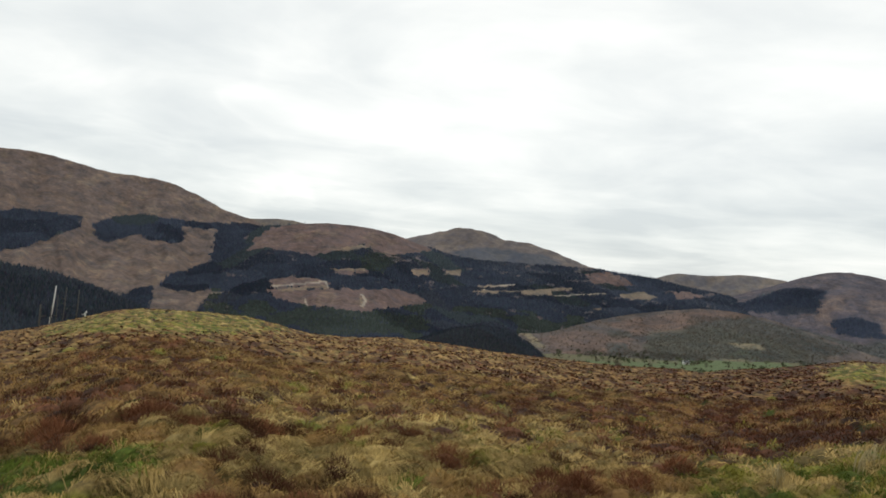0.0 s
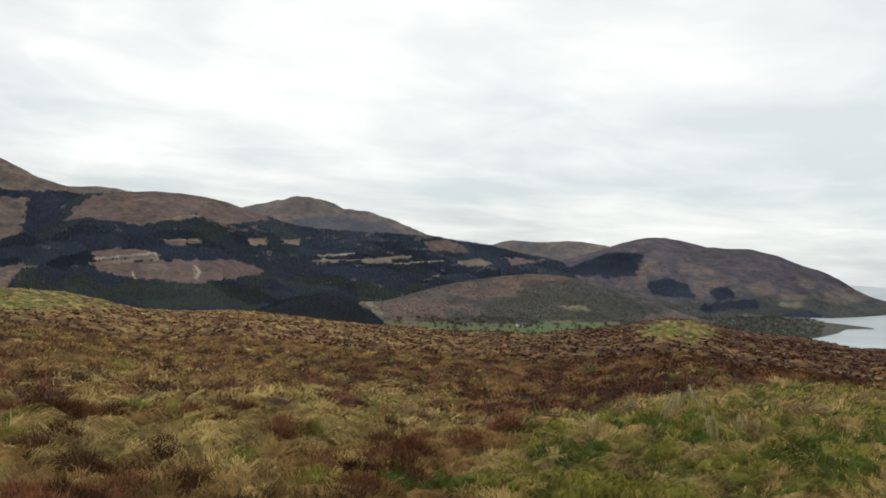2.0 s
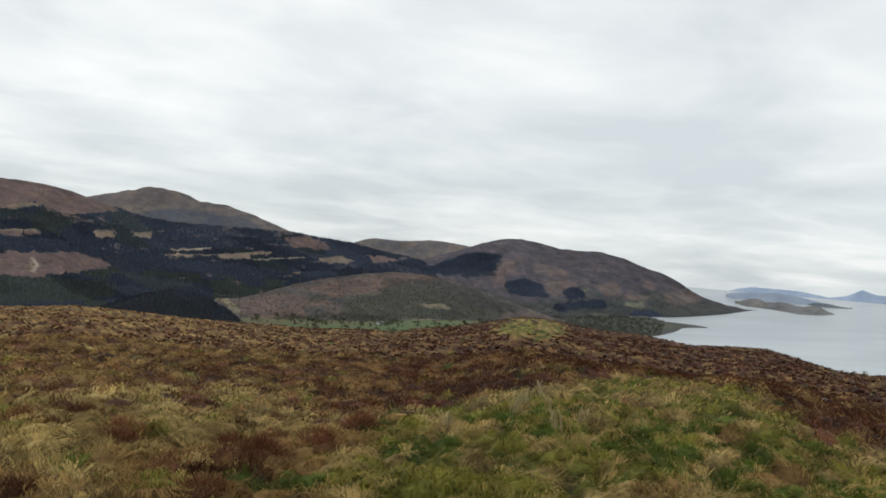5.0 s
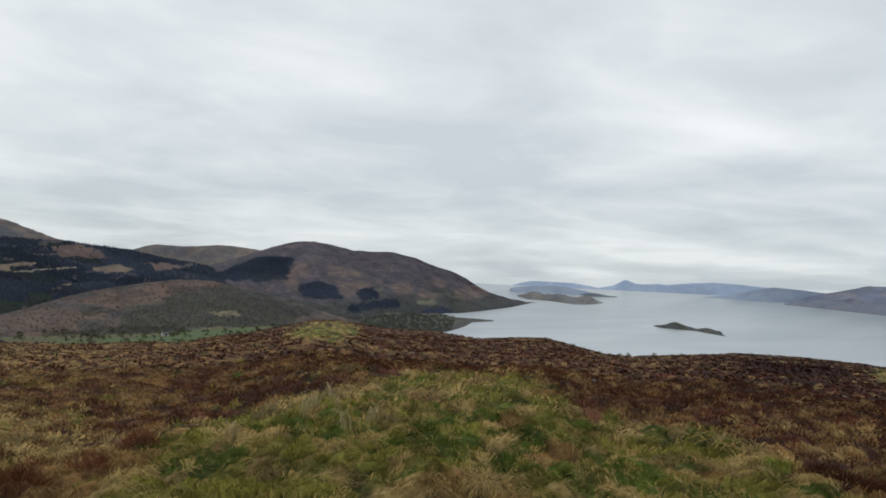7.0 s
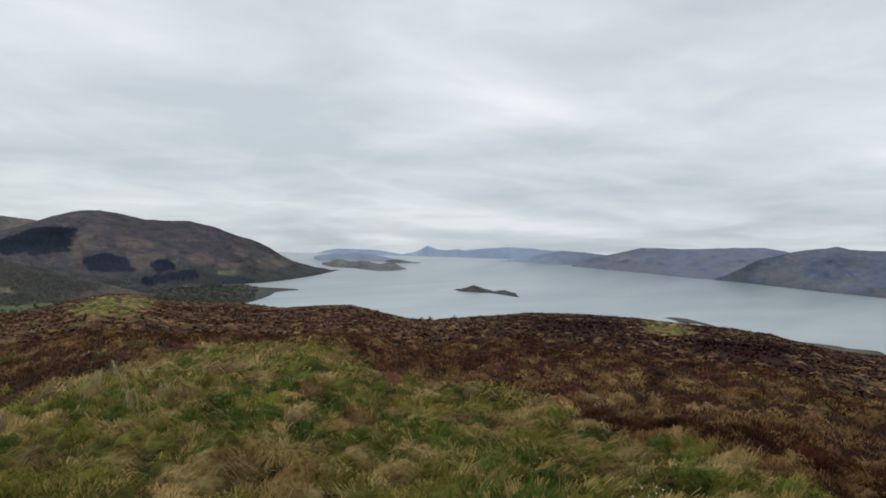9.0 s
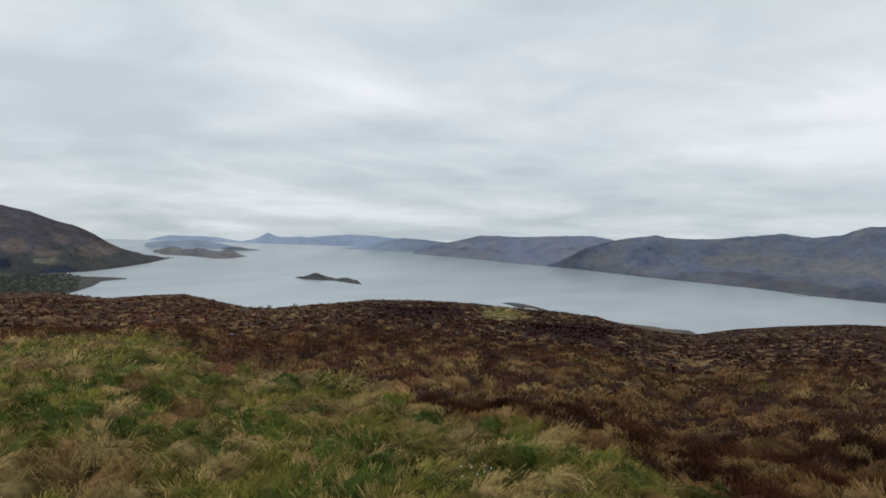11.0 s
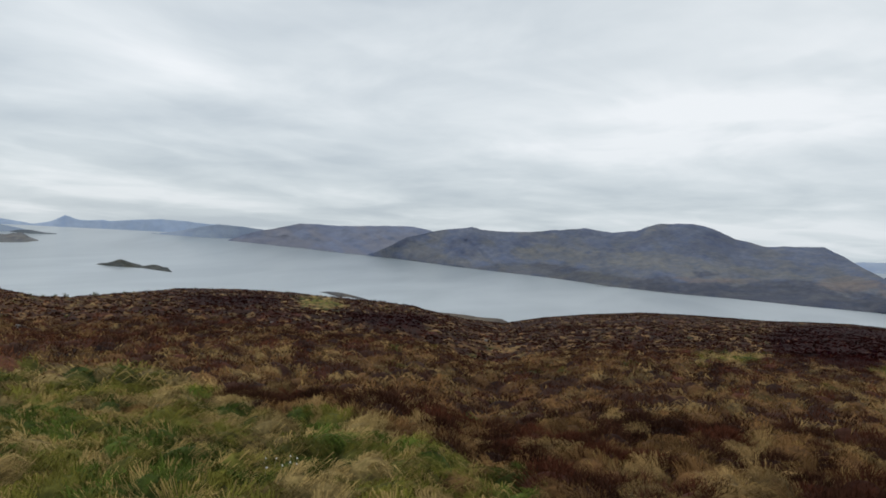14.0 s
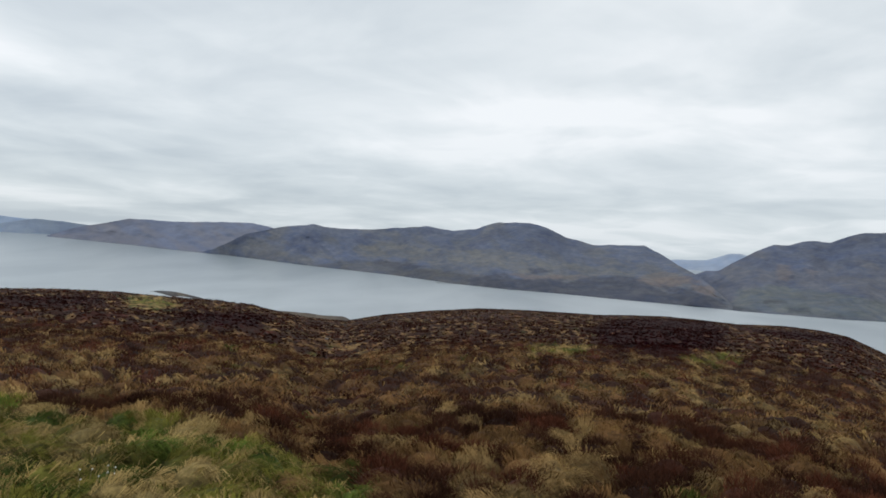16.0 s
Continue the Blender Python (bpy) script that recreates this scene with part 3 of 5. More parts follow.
SPIT_SKY = [(-41.2, -3.06), (-40.6, -3.02), (-39.9, -2.99), (-38.5, -2.96), (-37.9, -2.93), (-37.4, -2.72), (-36.0, -2.60), (-32.0, -2.90), (-26.0, -3.60)]
SPIT_FOOT = [(-41.2, -3.09), (-40.6, -3.14), (-39.6, -3.26), (-39.2, -3.55), (-38.2, -3.92), (-37.3, -4.17), (-36.0, -4.70), (-26.0, -5.00)]
H_SKY = [(7.0, -6.50), (3.0, -6.11), (1.4, -5.08), (-1.0, -4.06), (-3.1, -3.69), (-5.2, -4.01), (-6.9, -4.89), (-9.0, -6.50)]
I_SKY = [(60.0, -0.50), (45.0, -1.00), (36.0, -1.50), (29.8, -1.80), (27.8, -2.03), (26.5, -2.24), (24.7, -2.80), (22.9, -3.38), (21.1, -4.12), (18.5, -5.50), (16.0, -7.00)]
R_SKY = [(-67.8, -4.20), (-68.1, -4.16), (-68.4, -4.13), (-69.4, -4.18), (-70.4, -4.37), (-71.1, -4.53), (-72.0, -4.85)]
S_SKY = [(-52.6, -2.73), (-52.9, -2.64), (-53.3, -2.63), (-53.6, -2.54), (-53.9, -2.41), (-54.1, -2.33), (-54.3, -2.40), (-54.7, -2.52), (-55.0, -2.63), (-55.5, -2.78), (-55.8, -2.73), (-56.3, -2.68), (-57.0, -2.83), (-57.3, -2.86), (-57.6, -3.01), (-58.4, -3.12)]
S_FOOT = [(-52.6, -2.77), (-53.3, -2.87), (-54.4, -2.91), (-55.5, -2.94), (-56.8, -3.10), (-57.6, -3.18), (-58.4, -3.22)]
J2_SKY = [(-42.9, -1.09), (-43.2, -1.01), (-43.6, -0.84), (-43.9, -0.79), (-44.5, -0.78), (-44.8, -0.92), (-45.4, -0.90), (-45.9, -0.85), (-46.8, -0.98), (-47.3, -1.00), (-47.6, -0.87), (-48.1, -0.86), (-48.6, -1.12), (-49.1, -1.30)]
J2_FOOT = [(-42.9, -1.17), (-43.6, -1.34), (-45.4, -1.40), (-47.0, -1.55), (-48.3, -1.48), (-49.1, -1.34)]
J1_SKY = [(-42.3, -0.58), (-42.7, -0.49), (-43.6, -0.35), (-44.5, -0.36), (-45.3, -0.25), (-46.8, -0.35), (-47.5, -0.48), (-48.1, -0.58), (-48.6, -0.72)]
J3_SKY = [(-47.4, -0.80), (-47.9, -0.67), (-48.6, -0.64), (-49.4, -0.78), (-50.1, -0.81)]
K_SKY = [(-42.2, -0.40), (-42.8, -0.25), (-43.2, -0.12), (-43.8, 0.02), (-45.4, 0.03), (-47.0, 0.00), (-48.7, -0.24), (-49.7, -0.04), (-50.2, 0.22), (-50.6, 0.45), (-51.0, 0.29), (-51.4, 0.18), (-52.0, 0.16), (-52.9, 0.27), (-53.3, 0.19), (-54.9, 0.37), (-56.6, 0.51), (-58.3, 0.47), (-59.5, 0.35), (-61.6, 0.33), (-63.1, 0.16), (-64.1, -0.10)]
P_SKY = [(-103.0, -0.80), (-104.9, -0.02), (-107.2, 0.07), (-107.9, 0.31), (-108.6, 0.59), (-109.4, 0.63), (-110.1, 0.47), (-113.0, 0.20)]
M1_SKY = [(-56.1, -0.55), (-57.5, -0.30), (-58.7, -0.01), (-60.4, 0.37), (-62.0, 0.30), (-63.7, 0.14), (-65.7, -0.17)]
M2_SKY = [(-61.2, -0.69), (-62.9, -0.05), (-63.7, 0.14), (-64.9, 0.42), (-66.1, 0.71), (-67.7, 0.75), (-67.7, 0.77), (-69.0, 0.71), (-72.3, 0.89), (-74.4, 0.95), (-75.6, 0.77), (-77.3, 0.10), (-79.1, -0.86)]
M3_SKY = [(-70.7, -1.49), (-72.4, -0.78), (-74.0, 0.14), (-76.5, 0.81), (-77.7, 0.96), (-78.7, 1.13), (-79.8, 0.94), (-81.5, 0.90), (-83.1, 0.98), (-84.4, 1.16), (-85.6, 1.27), (-87.0, 1.46), (-88.0, 1.34), (-89.0, 1.22), (-90.8, 1.47), (-91.6, 1.83), (-92.2, 2.02), (-93.5, 2.08), (-94.7, 2.10), (-96.0, 1.79), (-97.3, 1.19), (-99.3, 0.73), (-101.7, 0.85), (-102.9, 0.88), (-104.1, 0.33), (-105.3, -0.40), (-106.3, -0.85), (-107.3, -1.50), (-108.2, -2.20), (-109.2, -3.05), (-109.8, -3.28)]
N_SKY = [(-104.6, -3.00), (-105.4, -1.60), (-106.3, -1.02), (-107.2, -0.68), (-108.0, -0.64), (-109.0, 0.02), (-110.4, 0.88), (-111.5, 1.36), (-112.4, 1.37), (-113.2, 1.67), (-113.9, 1.74), (-114.9, 1.68), (-115.9, 2.10), (-116.9, 2.39), (-118.1, 2.44), (-121.0, 2.70), (-126.0, 2.20), (-135.0, 0.80), (-142.0, -2.00)]
SHORE = [(-56.2, -0.51), (-60.8, -0.74), (-66.6, -1.08), (-68.9, -1.25), (-72.7, -1.46), (-79.1, -1.96), (-84.9, -2.32), (-89.1, -2.68), (-93.3, -2.90), (-97.5, -2.98), (-101.5, -3.12), (-105.4, -3.20), (-109.2, -3.30), (-112.8, -3.35), (-116.2, -3.34), (-118.4, -3.25), (-130.0, -3.30), (-142.0, -3.30)]
A_WOODS = [[(31.3, 1.68), (30.1, 1.64), (28.9, 1.91), (25.4, 1.91), (25.4, 1.29), (27.0, 0.35), (28.7, -0.36), (29.9, -0.79), (31.1, -1.11)], [(24.5, 1.38), (23.3, 2.04), (21.2, 2.45), (19.1, 1.90), (18.7, 1.22), (19.0, 0.68), (21.0, 0.77), (21.8, 1.10), (23.6, 0.31), (24.1, 0.50)], [(20.0, 2.21), (16.3, 2.20), (13.5, 2.43), (13.8, 0.51), (13.6, -1.55), (17.8, -2.69), (19.9, -2.48), (19.3, -1.73), (16.6, -0.52), (16.6, 0.93), (16.3, 1.84), (18.6, 1.87)], [(23.2, -4.31), (21.9, -3.08), (20.7, -2.54), (20.4, -3.38), (21.4, -4.60)]]
C_CLEAR_NEAR = [[(14.4, 0.35), (13.9, 1.33), (13.1, 2.09), (11.2, 2.79), (8.8, 3.22), (6.3, 3.26), (3.8, 2.81), (1.8, 2.12), (0.7, 1.54), (3.6, 1.06), (5.3, 1.13), (6.0, 1.70), (7.0, 1.20), (9.4, 0.51), (11.0, 0.66), (12.6, 0.74)], [(13.0, -2.28), (11.6, -1.98), (9.2, -1.88), (5.9, -1.63), (3.0, -1.41), (1.1, -2.01), (1.2, -2.44), (3.3, -2.94), (5.7, -3.49), (7.0, -3.38), (9.1, -3.23), (10.7, -3.14), (12.4, -2.64)], [(12.8, -1.54), (11.7, -1.16), (9.2, -1.06), (8.3, -1.31), (8.2, -1.73), (12.4, -2.03)], [(8.5, -0.42), (5.4, -0.17), (5.4, -0.51), (7.6, -0.68)]]
C_CLEAR_MIDDLE = [[(2.4, 0.15), (1.0, 0.30), (0.9, -0.24), (2.2, -0.43)], [(-10.3, 0.85), (-12.3, 0.96), (-14.1, 0.20), (-12.8, 0.02), (-11.0, 0.12)], [(21.2, -2.84), (19.0, -2.30), (17.4, -2.99), (18.1, -4.42), (20.6, -4.56)], [(-16.2, 0.01), (-18.1, -0.04), (-18.9, -0.29), (-17.0, -0.53)]]
C_CLEAR = C_CLEAR_NEAR + C_CLEAR_MIDDLE
C_TANS = [[(-2.58, -0.75), (-3.74, -0.54), (-5.33, -0.42), (-5.34, -0.58), (-2.72, -0.91)], [(-5.66, -0.85), (-8.13, -0.45), (-9.49, -0.3), (-9.59, -0.5), (-8.16, -0.78), (-8.18, -1.07), (-6.11, -1.28), (-5.8, -1.09)], [(-2.32, -1.13), (-5.65, -0.83), (-5.66, -0.96), (-2.33, -1.25)], [(-7.97, -1.01), (-10.51, -0.66), (-10.52, -0.78), (-8.18, -1.11)], [(-3.36, -1.07), (-4.28, -1.0), (-4.3, -1.25), (-3.59, -1.22)], [(-8.0, -1.04), (-12.0, -0.50), (-12.0, -0.66), (-8.4, -1.12)], [(-12.9, -0.55), (-14.6, -0.16), (-15.6, -0.52), (-14.7, -0.85), (-13.1, -0.81)], [(-11.0, -1.69), (-11.7, -1.59), (-11.7, -1.75), (-11.1, -1.85)], [(12.0, -2.09), (8.4, -1.53), (8.2, -1.73), (11.6, -2.22)], [(5.9, -2.17), (5.5, -2.77), (5.7, -2.99), (6.0, -2.39)], [(7.8, 1.22), (6.2, 1.69), (5.7, 1.39), (7.3, 0.92)], [(2.3, 0.07), (1.0, 0.17), (1.0, -0.16), (2.2, -0.34)]]
W_WOODS = [[(-20.0, -0.86), (-22.5, 0.08), (-23.9, 0.74), (-26.2, 0.79), (-26.0, 0.14), (-25.4, -0.45), (-22.5, -0.96)], [(-26.8, -1.27), (-28.0, -0.84), (-29.3, -1.08), (-30.0, -1.94), (-28.5, -2.14), (-27.2, -1.86)], [(-31.2, -1.55), (-32.0, -1.28), (-32.7, -1.73), (-31.6, -2.06)], [(-35.6, -2.85), (-37.6, -2.27), (-38.2, -2.75), (-36.5, -3.40)], [(-31.1, -1.28), (-32.2, -1.12), (-32.4, -1.67), (-31.3, -1.75)], [(-36.1, -2.51), (-37.2, -2.61), (-37.6, -3.36), (-36.3, -3.27)], [(-30.4, -2.46), (-33.8, -1.89), (-34.2, -2.34), (-30.8, -2.91)], [(-36.3, -2.89), (-37.1, -2.51), (-37.8, -3.02), (-37.2, -3.47), (-36.3, -3.39)], [(-23.1, 0.37), (-25.5, 0.92), (-26.1, 0.33), (-25.8, -0.72), (-24.0, -1.02), (-23.2, -0.85)]]
W_SCRUB = [[(-29.8, -2.29), (-33.5, -1.79), (-37.5, -0.84), (-40.7, -1.19), (-43.5, -1.76), (-38.5, -3.22), (-31.2, -4.26), (-27.0, -4.18), (-26.1, -3.00)], [(-19.3, -1.83), (-25.1, -1.81), (-29.4, -2.74), (-27.0, -4.18), (-20.3, -3.84)]]
G_SCRUB = [[(-18.0, -1.71), (-21.7, -1.31), (-26.0, -2.25), (-28.2, -3.05), (-25.3, -4.14), (-17.0, -4.72), (-14.6, -4.63), (-15.3, -3.56), (-17.7, -2.77)], [(-12.1, -3.56), (-13.7, -3.05), (-14.1, -3.43), (-12.9, -3.91)], [(-9.9, -4.98), (-15.4, -4.37), (-18.6, -4.37), (-15.4, -4.98), (-10.7, -5.34)]]
G_GREENS = [[(-20.5, -4.03), (-21.5, -3.55), (-22.8, -3.66), (-22.4, -4.11), (-20.9, -4.29)]]
D_WOODS = [[(-0.5, 1.68), (-2.6, 2.13), (-3.9, 2.15), (-7.2, 1.98), (-8.9, 1.28), (-4.8, 0.96), (-1.4, 1.12)]]
M_WOODS = [[(-91.6, -2.12), (-94.1, -2.10), (-97.4, -2.11), (-101.5, -1.78), (-103.9, -2.31), (-107.7, -2.71), (-107.5, -3.28), (-101.5, -3.12), (-93.3, -2.90), (-91.7, -2.79)], [(-84.9, -1.82), (-89.1, -1.85), (-91.2, -2.06), (-90.8, -2.50), (-84.9, -2.28)]]
M_TANS = [[(-102.6, -1.37), (-104.5, -0.85), (-106.1, -1.35), (-104.6, -1.85), (-103.0, -1.75)], [(-96.6, -1.75), (-98.6, -1.42), (-99.8, -1.63), (-97.8, -1.96)], [(-89.1, -2.10), (-91.2, -1.90), (-91.2, -2.23), (-89.5, -2.32)]]
N_WOODS = [[(-112.4, -2.85), (-113.4, -2.49), (-114.5, -2.79), (-112.8, -3.08)], [(-111.3, -2.43), (-112.2, -2.29), (-112.2, -2.44), (-111.4, -2.54)], [(-115.2, -2.99), (-117.1, -2.70), (-117.1, -3.00), (-115.5, -3.22)]]
# crags and spurs; the patch from -93.5 to -98.5 is painted slope shading
M_CRAGS_AND_SHADE = [[(-76.6, -0.43), (-78.6, 0.68), (-79.3, -0.00), (-79.1, -1.15), (-77.5, -1.01)], [(-89.5, -0.21), (-92.2, 1.85), (-92.7, 1.58), (-90.9, -0.14)], [(-93.5, 0.40), (-96.1, 1.73), (-98.5, 0.80), (-97.0, -0.07)], [(-81.6, 0.32), (-83.2, 0.82), (-83.7, 0.34), (-82.0, -0.16)], [(-86.5, 1.18), (-87.6, 1.44), (-87.8, 0.95), (-86.8, 0.65)], [(-70.0, -1.07), (-73.2, -0.00), (-75.7, 0.45), (-73.3, -0.59)]]
C_TRACKS = [[(6.0, -1.97), (5.8, -1.96), (5.4, -2.43), (5.7, -2.95), (5.9, -2.84), (5.6, -2.44)], [(10.0, -2.69), (9.9, -2.67), (9.7, -3.11), (9.8, -3.17)], [(12.4, -1.87), (10.4, -1.52), (8.5, -1.21), (8.3, -1.73), (8.4, -1.74), (8.6, -1.34), (10.4, -1.64), (12.3, -1.99)], [(-2.5, -0.98), (-5.4, -0.29), (-5.4, -0.41), (-2.6, -1.09)], [(-8.0, -0.99), (-12.0, -0.46), (-12.0, -0.58), (-8.2, -1.10)]]
M_DARK = [[(-82.85, -1.52), (-83.67, -1.22), (-84.73, -1.33), (-87.26, -1.48), (-86.44, -1.82), (-84.33, -1.77)], [(-91.87, -1.83), (-93.1, -1.55), (-93.75, -2.13), (-94.76, -1.9), (-97.19, -1.83), (-97.26, -3.01), (-94.81, -2.85), (-92.75, -2.73), (-90.25, -2.68), (-90.65, -2.24)], [(-97.22, -2.24), (-99.18, -1.57), (-101.92, -1.39), (-103.28, -1.7), (-104.26, -2.23), (-105.43, -3.17), (-102.79, -3.18), (-98.87, -3.19), (-97.26, -3.01)], [(-104.24, -1.91), (-105.36, -1.91), (-106.86, -2.23), (-108.33, -2.7), (-108.71, -3.21), (-106.18, -3.23), (-104.65, -2.6)], [(-94.73, -1.32), (-95.94, -1.16), (-96.56, -1.37), (-95.15, -1.63)]]
M_APRON = [[(-78.53, -2.02), (-80.35, -1.61), (-82.36, -1.31), (-83.96, -1.32), (-85.93, -1.48), (-90.3, -2.0), (-90.2, -2.8), (-85.97, -2.45), (-81.59, -2.21)]]
M_BROWN = [[(-102.5, -1.56), (-104.21, -1.32), (-106.06, -1.08), (-106.89, -1.49), (-104.99, -1.9), (-103.49, -2.01)], [(-106.09, -1.7), (-107.92, -1.76), (-108.02, -2.42), (-106.48, -2.14)], [(-93.11, -1.75), (-95.16, -1.71), (-97.18, -1.58), (-97.2, -1.91), (-94.36, -2.09)]]
M_OLIVE = [[(-88.44, -0.23), (-91.76, 0.04), (-94.66, -0.21), (-97.15, -1.01), (-94.75, -1.65), (-91.42, -1.27), (-88.91, -1.09)], [(-81.74, -0.32), (-84.64, 0.18), (-87.2, -0.43), (-86.39, -1.11), (-83.03, -0.88)], [(-97.13, -0.68), (-100.72, -0.87), (-102.67, -1.06), (-101.92, -1.47), (-98.78, -1.48)], [(-91.66, 1.91), (-92.89, 2.02), (-92.12, 1.1), (-91.09, 0.84)]]
N_OLIVE = [[(-109.35, -1.85), (-111.74, -1.36), (-115.62, -1.65), (-118.7, -1.9), (-118.7, -3.3), (-111.84, -3.24), (-109.06, -3.1)]]
N_BROWN = [[(-111.6, 0.02), (-112.74, -0.02), (-112.59, -0.93), (-111.89, -0.98)], [(-113.34, -0.05), (-114.33, -0.17), (-114.03, -0.75)]]
N_DARK = [[(-111.05, -2.44), (-112.37, -2.37), (-112.38, -2.59), (-111.13, -2.62)], [(-112.43, -2.88), (-114.01, -2.82), (-114.02, -3.11), (-112.51, -3.14)], [(-106.16, -2.88), (-107.98, -2.96), (-110.81, -3.1), (-110.82, -3.29), (-108.0, -3.35)]]
W_DARK = [[(-29.37, -2.08), (-31.46, -2.1), (-33.97, -2.18), (-38.58, -2.35), (-38.1, -2.67), (-34.84, -2.8), (-32.34, -3.06), (-29.41, -2.66)], [(-31.01, -1.5), (-32.02, -1.03), (-33.27, -0.88), (-34.36, -1.58), (-35.63, -1.93), (-37.52, -2.03), (-36.91, -2.28), (-33.97, -2.22), (-31.46, -2.23)], [(-36.02, -2.91), (-36.92, -2.48), (-37.85, -2.81), (-37.63, -3.32), (-36.3, -3.43)], [(-27.37, -3.17), (-29.84, -3.05), (-31.53, -3.39), (-29.04, -3.51)]]
W_HEATH = [[(-28.75, 1.72), (-32.1, 1.49), (-33.77, 1.49), (-35.49, 0.83), (-33.0, 0.28), (-30.48, 0.56)], [(-36.32, 0.87), (-38.44, 0.48), (-39.72, -0.2), (-37.64, -0.31), (-36.36, 0.12)]]
W_BRACKEN = [[(-25.66, -0.61), (-26.36, 0.18), (-27.16, 0.47), (-27.72, -0.0), (-27.21, -0.36), (-26.49, -0.81), (-27.2, -1.69), (-25.61, -1.19)], [(-29.3, -0.75), (-31.38, -0.64), (-32.31, -0.8), (-31.1, -1.7), (-30.37, -1.99)], [(-33.06, -0.77), (-34.72, -0.47), (-35.26, -1.28), (-33.93, -1.43)], [(-35.51, -1.26), (-37.1, -1.18), (-36.87, -1.61), (-35.2, -1.74)], [(-38.09, -0.96), (-39.12, -0.57), (-40.16, -0.64), (-40.93, -1.22), (-39.38, -1.6), (-38.29, -1.58)], [(-36.71, -0.15), (-37.72, -0.23), (-37.5, -0.78), (-36.65, -0.62)], [(-28.81, 0.56), (-30.91, 0.17), (-31.36, -0.31), (-28.86, -0.36)]]
W_FIELDS = [[(-35.5, -1.85), (-36.96, -1.73), (-36.73, -2.12), (-35.64, -2.13)], [(-32.96, -2.86), (-34.42, -2.78), (-34.22, -3.0), (-33.1, -3.06)], [(-32.04, -1.24), (-32.86, -1.07), (-32.68, -1.5), (-32.01, -1.53)]]
G_BRACKEN = [[(-11.87, -2.76), (-15.45, -1.83), (-18.45, -1.17), (-21.95, -0.9), (-21.99, -1.32), (-18.5, -2.09), (-15.54, -3.21), (-14.06, -3.26)], [(-7.18, -4.21), (-10.16, -3.38), (-14.08, -3.45), (-13.8, -4.82), (-10.27, -5.08), (-8.57, -5.11)]]
G_OLIVE = [[(-15.15, -3.02), (-19.29, -2.26), (-23.27, -2.7), (-25.74, -3.41), (-25.79, -4.23), (-19.42, -4.46), (-15.65, -4.97), (-14.86, -4.21)]]
G_DARK = [[(-12.43, -3.12), (-13.14, -3.02), (-13.28, -3.48), (-12.49, -3.58)], [(-20.54, -3.62), (-23.31, -3.31), (-24.15, -3.96), (-20.59, -4.34)], [(-15.44, -4.58), (-18.64, -4.33), (-19.25, -4.87), (-15.65, -5.04)], [(-12.31, -4.09), (-13.55, -3.86), (-13.81, -5.01), (-12.55, -5.11)]]
G_PALE = [[(-20.6, -3.29), (-22.5, -3.14), (-22.91, -3.44), (-20.94, -3.6)], [(-6.03, -3.94), (-6.77, -3.85), (-7.53, -4.46), (-7.89, -4.93), (-7.22, -4.83)], [(-19.23, -4.47), (-22.17, -4.29), (-21.79, -4.58), (-19.45, -4.86)]]
C_GREEN = [[(6.36, 0.73), (3.95, 1.55), (3.08, 0.99), (4.22, -0.35), (5.87, -0.27)], [(12.38, -4.0), (7.68, -3.09), (2.73, -3.36), (0.2, -3.81), (2.62, -4.81), (8.31, -5.38), (12.33, -4.6)]]
C_GLADES = [[(5.68, -0.13), (5.78, -0.31), (8.7, -0.45), (8.31, -0.29)], [(-0.24, 0.2), (-1.36, 0.37), (-1.27, -0.1), (-0.02, -0.19)], [(19.96, -2.61), (17.78, -2.75), (15.19, -2.5), (15.26, -2.66), (18.49, -3.02), (19.94, -2.8)]]
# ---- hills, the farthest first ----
# distance haze is painted into these hills as paler, bluer base colours
Hill("hill_distant_range", "mountain range far across the sea, painted haze blue", K_SKY, -0.9, 4600, 4680, far_paint((0.385, 0.465, 0.605), 3, 0.05), relief=4, material=DISTANT, ragged=0.02, rows=20)
Hill("hill_distant_peaks", "peaks far behind the glen, painted pale haze blue", P_SKY, -2.5, 3950, 4400, far_paint((0.34, 0.40, 0.51), 5, 0.06), material=DISTANT, relief=6, rows=20)
Hill("hill_far_headland", "headland across the loch, painted in hazy grey-blue", M1_SKY, SHORE, [(-56, 4345), (-60, 4285), (-61, 4300), (-66, 4320)], [(-56, 4390), (-60, 4320), (-66, 4350)], far_paint((0.29, 0.34, 0.43), 6, 0.08), material=DISTANT, relief=8, rows=24)
Hill("hill_blue_ridge", "long ridge above the far shore, painted in hazy blue-grey", M2_SKY, SHORE, None, [(-60, 4255), (-62, 4262), (-66, 4300), (-78, 4300)], moorland((0.182, 0.205, 0.280), seed=24, dark=0.25, pale=0.0, speckle=0.08, second=(0.205, 0.205, 0.238)), material=DISTANT, relief=40, rise=0.9)
